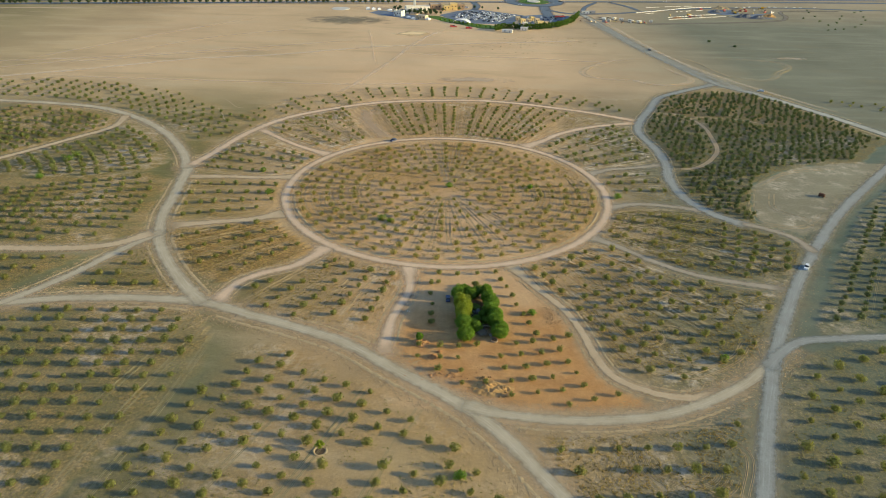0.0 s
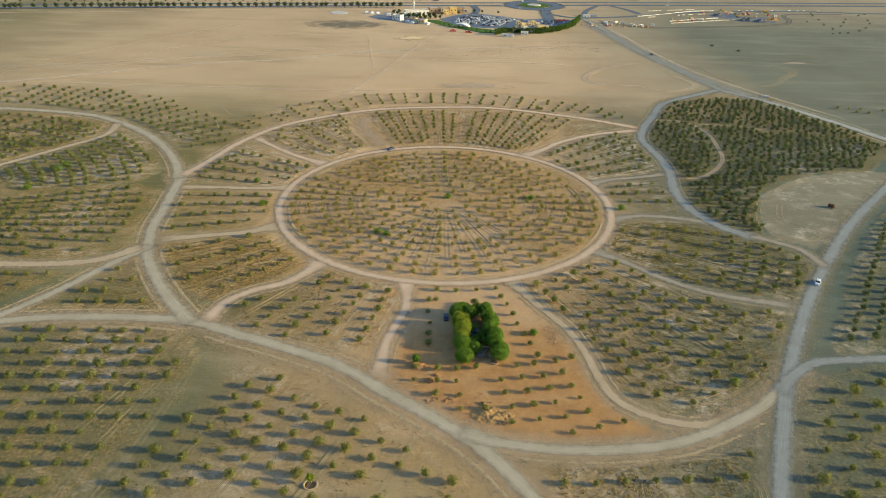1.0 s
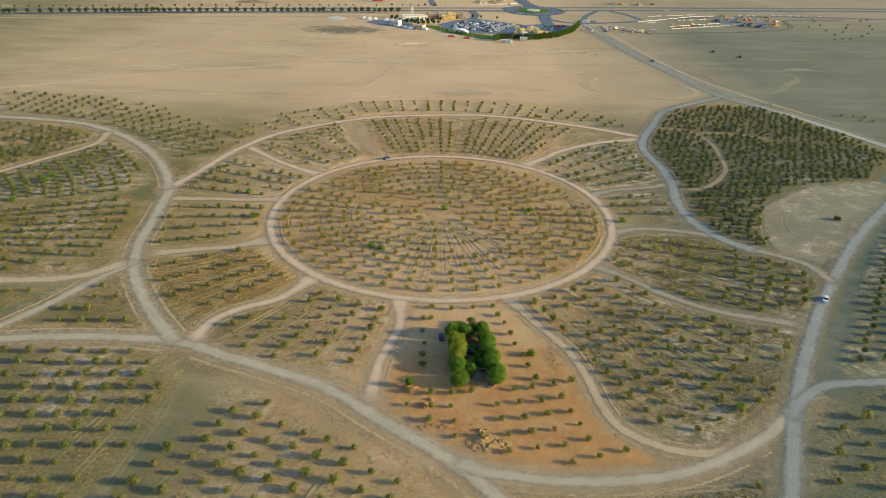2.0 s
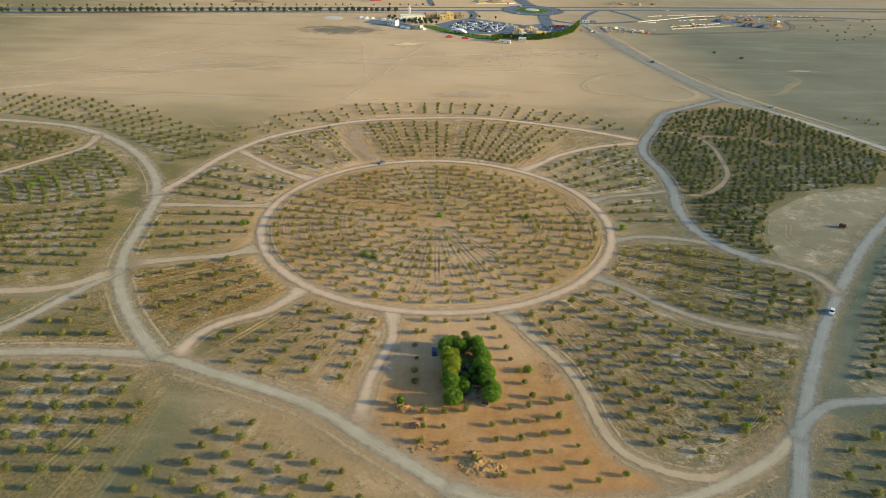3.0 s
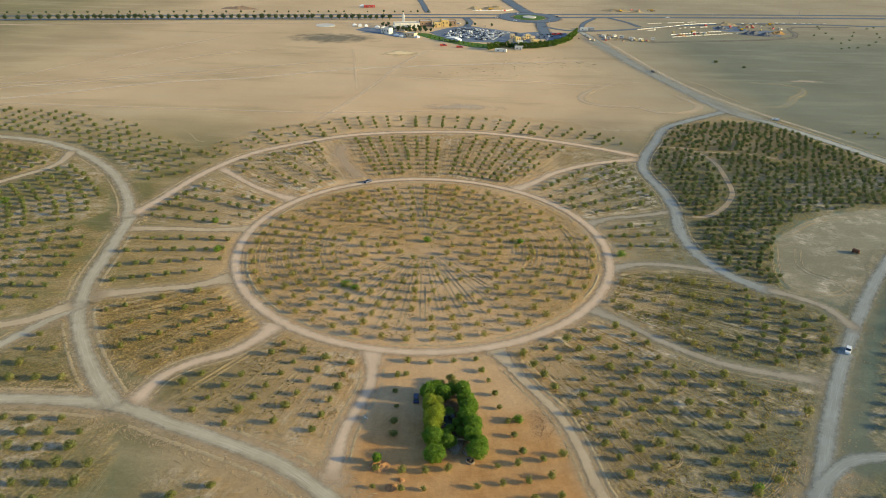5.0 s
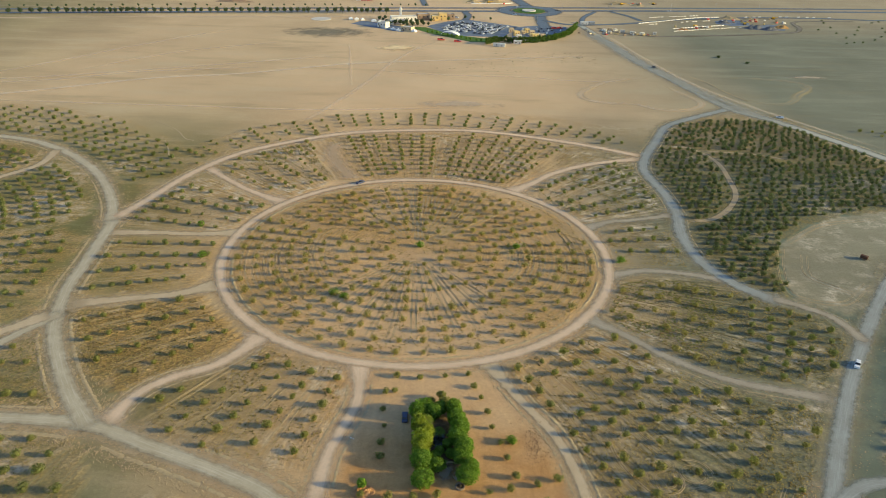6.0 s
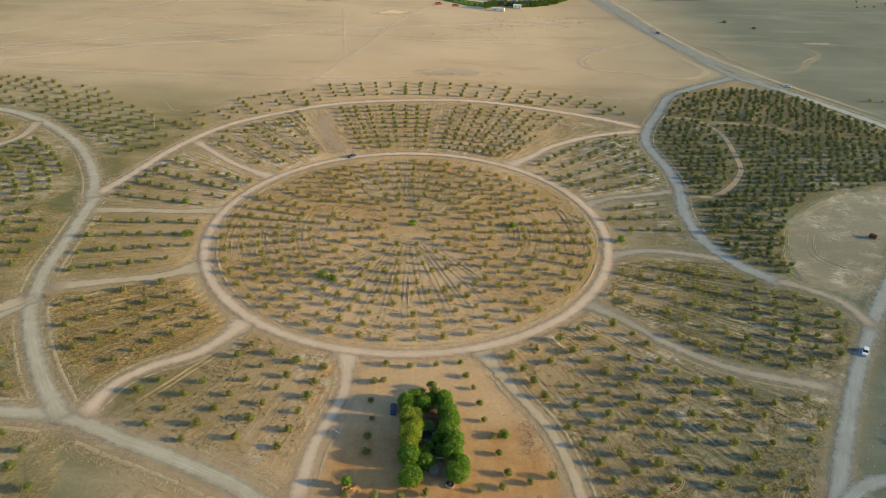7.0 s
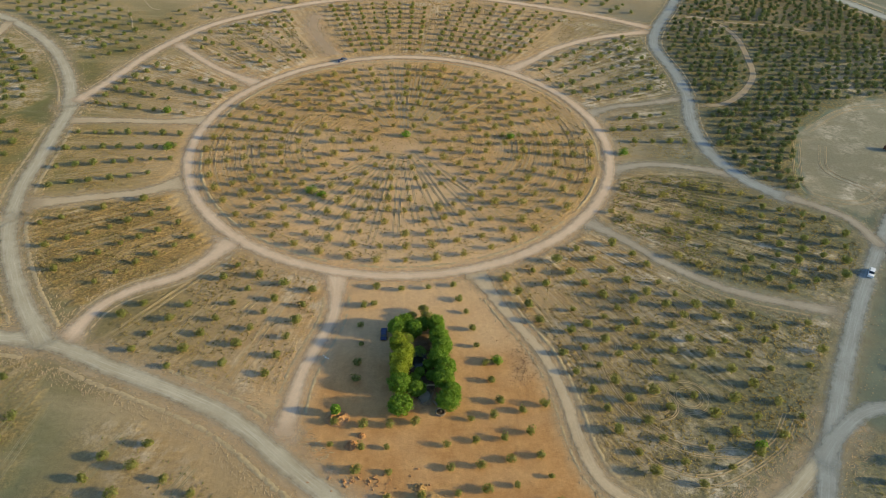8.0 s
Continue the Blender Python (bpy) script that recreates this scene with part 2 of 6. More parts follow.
def glide(pts, step=2.0, closed=False):
    """A smooth line through the control points, evenly stepped."""
    p = np.array(pts, float)
    p = np.vstack([p[-1:], p, p[:2]]) if closed else np.vstack([2 * p[0] - p[1], p, 2 * p[-1] - p[-2]])
    out = []
    for i in range(1, len(p) - 2):
        a, b, c, d = p[i - 1:i + 3]
        k = max(2, int(np.hypot(*(c - b)) / step))
        t = np.linspace(0, 1, k, endpoint=False)[:, None]
        out.append(0.5 * (2 * b + (c - a) * t + (2 * a - 5 * b + 4 * c - d) * t ** 2 + (3 * b - a - 3 * c + d) * t ** 3))
    out = np.vstack(out)
    return out if closed else np.vstack([out, p[-2]])


def arc(cx, cy, r, a0, a1, step=2.0):
    k = max(3, int(abs(radians(a1 - a0)) * r / step))
    a = np.radians(np.linspace(a0, a1, k))
    return np.c_[cx + r * np.cos(a), cy + r * np.sin(a)]


def sides(line, closed=False):
    d = np.roll(line, -1, 0) - np.roll(line, 1, 0) if closed else np.gradient(line, axis=0)
    d /= np.maximum(np.hypot(*d.T), 1e-6)[:, None]
    return np.c_[-d[:, 1], d[:, 0]]


def wobble(line, scale, seed):
    return np.array([noise.noise((x * scale, y * scale, seed)) for x, y in line])


def sheet_faces(rows, cols, closed=False):
    i, j = np.meshgrid(np.arange(rows if closed else rows - 1), np.arange(cols - 1), indexing="ij")
    a, b = i * cols + j, ((i + 1) % rows) * cols + j
    return np.stack([a, b, b + 1, a + 1], -1).reshape(-1, 4)[:, ::-1]


def strip(name, line, width, mat, z, closed=False, fade=6.0, flare=0.0, seed=0.0, cover=1.0):
    """A road surface along a line, with the place across and along it as attributes."""
    nrm, cols = sides(line, closed), 7
    s = np.r_[0, np.cumsum(np.hypot(*np.diff(line, axis=0).T))]
    half = width * 0.5 * 1.22 * (1 + 0.10 * wobble(line, 0.08, seed))
    if flare and not closed:
        half = half * (1 + flare * (np.exp(-s / 6.0) + np.exp(-(s[-1] - s) / 6.0)))
    u = np.linspace(-1, 1, cols)
    xy = line[:, None, :] + nrm[:, None, :] * (u[None, :, None] * half[:, None, None])
    verts = np.concatenate([xy, np.full((*xy.shape[:2], 1), z)], -1).reshape(-1, 3)
    me = mesh_of(name, verts, sheet_faces(len(line), cols, closed), mat)
    floats(me, "across", np.tile(u, len(line)))
    floats(me, "along", np.repeat(s, cols))
    fade0, fade1 = [2.5 if abs(math.hypot(p[0] - CX, p[1] - CY) - RING) < 8 else fade for p in (line[0], line[-1])]
    ends = np.ones(len(line)) if closed else np.clip(np.minimum(s / fade0, (s[-1] - s) / fade1), 0, 1)
    floats(me, "ends", np.repeat(ends * cover, cols))
    return place(name, me)


def ridge(name, line, width, height, mat, seed=0.0, closed=False, scale=0.35, base=-0.03, off_lines=None, calm=1.0):
    """A low bank of loose earth along a line, of uneven height."""
    nrm = sides(line, closed)
    h = height * np.clip(0.42 + calm * (0.9 * wobble(line, scale, seed) + 0.9 * wobble(line, scale * 4, seed + 3) + 0.5 * wobble(line, 0.03, seed + 5)), 0.0, 1.5)
    if off_lines is not None:
        h = np.where(gap_to(line, off_lines) < 6.0, 0.0, h)
    off = 0.22 * width * wobble(line, scale * 1.6, seed + 9)
    verts = []
    for u, k in ((-1, 0.0), (-0.5, 0.75), (0.05, 1.0), (0.55, 0.6), (1, 0.0)):
        xy = line + nrm * (u * width * 0.5 + off)[:, None]
        verts.append(np.c_[xy, base + k * (h - base)])
    verts = np.stack(verts, 1).reshape(-1, 3)
    return mesh_of(name, verts, sheet_faces(len(line), 5, closed), mat, True)


def join(meshes):
    """Vertices and faces of several (verts, faces) pairs as one."""
    vs, fs, n = [], [], 0
    for v, f in meshes:
        vs.append(v)
        fs.append(np.asarray(f) + n)
        n += len(v)
    return np.vstack(vs), np.vstack(fs)


def inside(pts, poly):
    x, y = pts[:, 0], pts[:, 1]
    hit = np.zeros(len(pts), bool)
    for (x0, y0), (x1, y1) in zip(poly, poly[1:] + poly[:1]):
        if y0 != y1:
            hit ^= ((y0 > y) != (y1 > y)) & (x < (x1 - x0) * (y - y0) / (y1 - y0) + x0)
    return hit


def gap_to(pts, lines):
    """Distance from each point to the nearest of the given line points."""
    best = np.full(len(pts), 1e9)
    for q in lines:
        for i in range(0, len(pts), 4000):
            p = pts[i:i + 4000]
            d = ((p[:, None, :] - q[None, ::2, :]) ** 2).sum(-1).min(1)
            best[i:i + 4000] = np.minimum(best[i:i + 4000], d)
    return np.sqrt(best)


# ---- the roads of the plan ----
CX, CY, RING = 0.9, 353.5, 85.2
ROADS = {   # control points, width, material
    "ring": (None, 5.3, SANDY),
    "south": ([(-215, 221), (-171, 231), (-141, 236.5), (-98, 236), (-71, 226.5), (-37, 212), (-15, 195.5), (4, 181), (18, 167), (30, 149), (42, 129), (52, 108)], 6.4, GRAVEL),
    "southeast": ([(6, 179.5), (19, 174.5), (43, 172), (72, 175.8), (99, 189.5), (118, 206), (128, 219)], 5.4, GRAVEL),
    "east": ([(78, 112), (90.6, 142), (107, 181), (126, 220), (158, 273), (200, 331), (242, 379), (310, 452)], 6.2, GREY_GRAVEL),
    "eastbranch": ([(113, 200), (123, 211), (134, 218.7), (148, 221), (180, 224), (240, 228)], 5.0, GREY_GRAVEL),
    "west": ([(-92, 233), (-108, 252), (-121, 271), (-131, 290), (-138, 314), (-141, 339), (-147, 381)], 6.7, GRAVEL),
    "northwest": ([(-146, 375), (-158, 402), (-177, 432), (-199, 456), (-225, 477), (-259, 492), (-324, 500), (-420, 500)], 6.8, GRAVEL),
    "outer": ([(-147, 379), (-139.5, 403), (-131, 435), (-116, 467), (-97, 488), (-56, 515), (-10, 526), (37, 527), (94, 508), (134, 486)], 6.4, SANDY),
    "westa": ([(-131, 298), (-145, 273), (-154, 255), (-171, 231), (-190, 216)], 5.4, GRAVEL),
    "westb": ([(-134, 296), (-149, 282), (-172, 276.7), (-230, 276)], 5.6, TRACK),
    "nwb": ([(-221, 474), (-219, 447), (-234, 422), (-259, 385), (-290, 350)], 5.0, TRACK),
    "spoke_a": ([(-125, 452), (-112, 438), (-91, 418), (-70, 404)], 4.5, SANDY),
    "spoke_b": ([(-148, 364), (-122, 365.5), (-100, 365.5), (-82, 368)], 4.1, TRACK),
    "spoke_c": ([(-133, 302), (-111, 307.5), (-93, 312), (-79, 320)], 4.5, TRACK),
    "spoke_d": ([(-89, 231), (-85, 249), (-77, 258.5), (-64, 266.5), (-56, 277.5), (-53, 286)], 4.8, SANDY),
    "spoke_e": ([(-15, 271), (-13.3, 250), (-16.8, 235), (-19.2, 223), (-20, 202)], 4.6, SANDY),
    "spoke_f": ([(29, 273), (39, 253), (48.5, 236), (53, 220), (55.5, 205), (60, 194), (70, 187), (82, 184.5), (96, 187)], 3.5, TRACK),
    "spoke_g": ([(68, 303), (82, 290.5), (94, 278), (109, 267), (124, 261.5), (146, 256)], 4.8, DUSTY),
    "spoke_h": ([(82, 335), (101, 341), (121, 338.5), (137, 333)], 4.6, DUSTY),
    "spoke_i": ([(80, 381), (95, 390), (110, 394), (133, 402)], 4.5, DUSTY),
    "spoke_j": ([(48, 425), (62, 439), (75, 454), (100, 471), (134, 483)], 5.5, SANDY),
    "winding": ([(226, 597), (184, 566), (164, 547), (149, 515), (136, 487), (129, 461), (132, 428), (131.5, 403), (127, 376), (128, 352), (135, 334), (145, 322), (152, 318)], 7.0, GREY_GRAVEL),
    "winding_end": ([(146, 321.5), (157, 315), (167, 306), (171.5, 288)], 5.0, DUSTY),
    "diagonal": ([(160, 950), (168, 907), (180, 825), (192, 737), (210, 658), (226, 596), (248, 566), (280, 508), (310, 446), (350, 380)], 11.4, PALE_DUST),
}
LINES = {}
for key, (pts, width, mat) in ROADS.items():
    LINES[key] = arc(CX, CY, RING, 0, 360 - 360 / 268) if pts is None else glide(pts)
road_points = list(LINES.values())
tree_paths = [glide(p) for p in (
    [(151, 504), (167, 504), (177, 481), (174.5, 447), (169.6, 425), (157, 405), (145, 395), (133, 394)],
    [(172, 499), (205, 495), (226, 485)],
    [(-57, 500), (-56, 478), (-48, 456), (-39, 437)],
    [(-345, 520), (-330, 545), (-318, 570)])]


# ---- the planted fields: outline and what grows there ----
def polar(a0, a1, da, r0, r1, dr, poly=None, shift=0.0, hub=(CX, CY)):
    """Trees on rings round the middle of the circle, or round another hub."""
    out = []
    for i in range(int((r1 - r0) / dr + 1e-6) + 1):
        for j in range(int((a1 - a0) / da + 1e-6) + 1):
            a, r = radians(a0 + (j + shift * (i % 2)) * da), r0 + i * dr
            out.append((hub[0] + r * math.cos(a), hub[1] + r * math.sin(a)))
    out = np.array(out)
    return out if poly is None else out[inside(out, poly)]


def without_lane(pts, angle, half=1.2):
    a = np.degrees(np.arctan2(pts[:, 1] - CY, pts[:, 0] - CX))
    return pts[np.abs(a - angle) > half]


def lattice(poly, origin, a, b):
    p = np.array(poly, float)
    basis = np.array([a, b], float).T
    uv = np.linalg.inv(basis) @ (p - origin).T
    (u0, v0), (u1, v1) = np.floor(uv.min(1)), np.ceil(uv.max(1))
    u, v = np.meshgrid(np.arange(u0, u1 + 1), np.arange(v0, v1 + 1))
    pts = np.array(origin) + np.c_[u.ravel(), v.ravel()] @ basis.T
    return pts[inside(pts, poly)]


P_NORTH = [(-48, 440), (-64, 500), (-30, 518), (10, 521), (45, 518), (96, 500), (126, 484), (100, 476), (72, 462), (46, 436), (0, 444)]
P_NNW = [(-68, 412), (-92, 426), (-110, 444), (-120, 448), (-98, 478), (-72, 500), (-64, 470), (-50, 440)]
P_BAND_W = [(-146, 478), (-123, 512), (-101, 533), (-68, 553), (-64, 518), (-90, 500), (-112, 478), (-128, 448)]
P_BAND_N = [(-68, 553), (-24, 563), (30, 570), (76, 563), (118, 545), (151, 541), (135, 500), (96, 515), (40, 534), (-10, 533), (-64, 520)]
P_N4 = [(-141, 378), (-132, 410), (-124, 430), (-108, 430), (-88, 411), (-74, 400), (-84, 380), (-88, 371), (-120, 370)]
P_W4 = [(-139, 359), (-134, 325), (-130, 308), (-110, 313), (-92, 318), (-88, 330), (-88, 358)]
P_W3 = [(-126, 298), (-100, 305), (-84, 309), (-74, 296), (-62, 283), (-70, 268), (-82, 262), (-90, 254), (-106, 262), (-118, 280)]
P_SW = [(-79, 250), (-70, 257), (-58, 264), (-48, 280), (-22, 270), (-19, 250), (-24, 222), (-50, 224), (-78, 237)]
P_RED = [(-9, 265), (-8, 250), (-11, 232), (-14, 216), (-10, 203), (5, 189), (20, 180), (45, 178), (66, 181), (53, 196), (48, 218), (43, 234), (25, 265)]
P_SSE = [(34, 268), (44, 253), (54, 236), (59, 216), (62, 202), (74, 193), (94, 194), (112, 208), (122, 224), (137, 251), (120, 256), (104, 262), (88, 277), (66, 296), (48, 278)]
P_E = [(76, 302), (98, 282), (104, 275), (118, 263), (139, 261), (164, 284), (162, 300), (146, 318), (126, 331), (100, 334), (86, 328), (82, 315)]
P_E8 = [(88, 344), (100, 347), (120, 345), (123, 360), (121, 376), (126, 396), (108, 388), (90, 380)]
P_NE9 = [(58, 428), (76, 447), (98, 464), (124, 475), (123, 452), (126, 425), (126, 405), (104, 399), (86, 392), (74, 404)]
P_DENSE = [(152, 515), (176, 553), (212, 567), (249, 568), (262, 532), (273, 511), (280, 480), (288, 458), (270, 441), (249, 416), (216, 409), (195, 398), (174, 379), (165, 358), (157, 322), (146, 327), (136, 342), (134, 360), (137, 384), (138, 428), (136, 460), (143, 490)]
P_NW1 = [(-380, 518), (-400, 552), (-312, 560), (-265, 555), (-208, 531), (-167, 497), (-150, 483), (-136, 462), (-147, 392), (-166, 424), (-190, 458), (-216, 483), (-270, 506)]
P_NW2 = [(-259, 393), (-300, 420), (-320, 470), (-300, 489), (-272, 488), (-229, 466), (-224, 450), (-240, 423)]
P_NW3U = [(-262, 372), (-246, 398), (-228, 424), (-214, 455), (-192, 437), (-176, 412), (-166, 385), (-172, 372), (-200, 362), (-230, 362)]
P_NW3 = [(-300, 320), (-262, 362), (-230, 356), (-200, 356), (-170, 364), (-157, 357), (-152, 320), (-148, 298), (-168, 284), (-201, 282), (-290, 282)]
P_WWEDGE = [(-134, 285), (-148, 254), (-158, 243), (-118, 243), (-108, 244), (-118, 262)]
P_WSLIVER = [(-160, 270), (-178, 270), (-215, 270), (-205, 225), (-180, 236)]
P_SWF = [(-175, 224), (-141, 230), (-100, 228), (-92, 218), (-87, 205), (-86, 190), (-92, 172), (-99, 160), (-105, 140), (-106, 108), (-190, 108), (-215, 200)]
P_S = [(-74, 186), (-66, 205), (-54, 203), (-41, 195), (-22, 184), (-6, 170), (6, 158), (16, 145), (24, 128), (30, 106), (-92, 106), (-92, 150)]
P_SE = [(34, 164), (62, 166), (84, 170), (96, 176), (94, 166), (84, 142), (72, 110), (50, 118), (36, 142)]
P_RB = [(118, 196), (132, 206), (150, 213), (230, 218), (220, 110), (90, 110), (104, 150)]
P_RS = [(152, 226), (152, 236), (178, 280), (218, 336), (258, 378), (300, 400), (300, 330), (230, 234)]
P_FARROW = [(287, 553), (309, 552), (345, 548), (345, 520), (318, 520)]

WEST_HUB = (-325.0, 307.0)      # the middle of the next planted circle to the west
FIELDS = [   # name, points, size, leaf kind, share missing, keep off the roads
    ("circle", np.vstack([polar(-200.6, 12, 7.2, 49.6, 78, 7.05), polar(19.4, 152, 7.2, 49.2, 78, 7.3), polar(-196.2, 12, 10.3, 35.6, 43, 6.9), polar(19.3, 152, 10.3, 34.0, 43, 7.5),
                          polar(-196.0, 140, 20.0, 21.5, 29, 7.1), polar(-180, 150, 36.0, 13.5, 14, 7.0)]), 1.0, "dry", 0.05, 5.0),
    ("north", without_lane(polar(59.95, 110, 2.85, 95, 180, 7.3, P_NORTH), 85.6), 0.86, "grey", 0.05, 5.5),
    ("north_west", np.vstack([polar(112.4, 150, 5.63, 91.4, 134, 7.0, P_NNW), polar(112.4, 150, 2.815, 140.5, 180, 7.0, P_NNW)]), 0.85, "grey", 0.2, 5.5),
    ("band_west", polar(108.64, 150, 2.82, 166.2, 222, 7.05, P_BAND_W), 0.85, "mid", 0.12, 6.0),
    ("band_north", polar(51.2, 111, 2.85, 185, 214, 7.4, P_BAND_N), 0.90, "mid", 0.08, 6.5),
    ("n4", np.vstack([polar(151.8, 175, 5.72, 91.4, 134, 6.98, P_N4), polar(148.9, 175, 2.86, 140.3, 160, 7.0, P_N4)]), 0.92, "mid", 0.08, 5.5),
    ("w4", polar(179.6, 205, 5.8, 92.7, 150, 7.0, P_W4), 0.92, "mid", 0.05, 6.0),
    ("w3", polar(201, 232, 6.1, 95.6, 150, 6.8, P_W3), 0.90, "grey", 0.12, 6.0),
    ("sw", polar(228.8, 258, 5.6, 95.8, 150, 7.1, P_SW), 0.95, "grey", 0.06, 5.5),
    ("red_rows", polar(-93.3, -60, 2.78, 143.8, 185, 7.0, P_RED), 0.80, "grey", 0.05, 5.0),
    ("red_top", polar(-96.5, -74, 5.1, 91.5, 99, 7.2, P_RED), 0.82, "grey", 0.05, 4.5),
    ("red_right", polar(-75.8, -75.6, 2.0, 105, 140, 7.0, P_RED), 0.88, "grey", 0.0, 4.0),
    ("red_left", np.array([(-4.1, 253.6), (-4.3, 245.4), (-4.1, 238.1), (-3.9, 230.7), (-3.7, 224.1)]), 0.85, "grey", 0.0, 3.0),
    ("sse_in", polar(-65.6, -40, 6.05, 93.8, 118, 7.1, P_SSE), 1.0, "grey", 0.06, 5.0),
    ("sse_out", polar(-65.6, -30, 3.02, 122.2, 185, 7.1, P_SSE), 1.0, "grey", 0.10, 5.5),
    ("e_in", polar(-36.3, -8, 5.54, 92.0, 135, 7.06, P_E), 0.95, "dry", 0.08, 5.5),
    ("e_out", polar(-36.3, -8, 2.77, 141.4, 180, 7.06, P_E), 1.05, "mid", 0.08, 5.5),
    ("e8", polar(2.9, 28, 5.8, 90.8, 135, 7.15, P_E8), 0.95, "mid", 0.06, 5.0),
    ("ne9", np.vstack([polar(20.2, 56, 5.75, 90.8, 134.5, 7.12, P_NE9), polar(20.2, 56, 2.875, 140.6, 170, 7.1, P_NE9)]), 0.95, "mid", 0.08, 5.0),
    ("dense", lattice(P_DENSE, (150, 400), (4.8, 0.4), (2.3, 5.4)), 0.98, "dark", 0.03, 5.5),
    ("nw1", polar(35.79, 125, 2.77, 207.65, 272, 7.05, P_NW1, hub=WEST_HUB), 1.0, "mid", 0.07, 7.0),
    ("nw2", polar(52.06, 110, 2.79, 94.85, 182, 7.05, P_NW2, hub=WEST_HUB), 1.08, "mid", 0.08, 6.0),
    ("nw3_upper", polar(18.27, 62, 2.82, 94.85, 182, 7.05, P_NW3U, hub=WEST_HUB), 1.05, "mid", 0.05, 7.5),
    ("nw3", polar(-24.1, 20, 3.05, 94.85, 182, 7.05, P_NW3, hub=WEST_HUB), 1.0, "mid", 0.07, 7.0),
    ("w_wedge", lattice(P_WWEDGE, (-133.8, 247.1), (8.2, 0.6), (-1.0, 8.6)), 0.95, "grey", 0.08, 6.0),
    ("w_sliver", lattice(P_WSLIVER, (-180, 258), (8.2, 0.6), (-1.0, 8.6)), 0.95, "grey", 0.15, 6.0),
    ("sw_front", lattice(P_SWF, (-107.2, 201.2), (8.75, 0.3), (0.0, 6.75)), 1.05, "mid", 0.05, 7.0),
    ("south", lattice(P_S, (-66.5, 184.4), (8.0, -3.0), (-2.1, -6.7)), 1.05, "grey", 0.06, 6.5),
    ("south_east", lattice(P_SE, (54.2, 159.5), (8.6, 0.6), (3.5, -9.2)), 1.08, "grey", 0.25, 6.0),
    ("right_front", lattice(P_RB, (123.1, 185.4), (10.4, 5.0), (4.2, -6.6)), 1.15, "grey", 0.08, 7.0),
    ("right_strip", lattice(P_RS, (153.7, 233.2), (3.8, 5.76), (9.8, 1.6)), 1.0, "dark", 0.04, 8.0),
    ("far_row", lattice(P_FARROW, (290, 548), (8.0, -1.0), (2.0, -9.0)), 0.8, "grey", 0.25, 6.0),
]
GROVE = (3.0, 211.0, 26.5, 257.0)      # the grove's rectangle, kept free of young trees


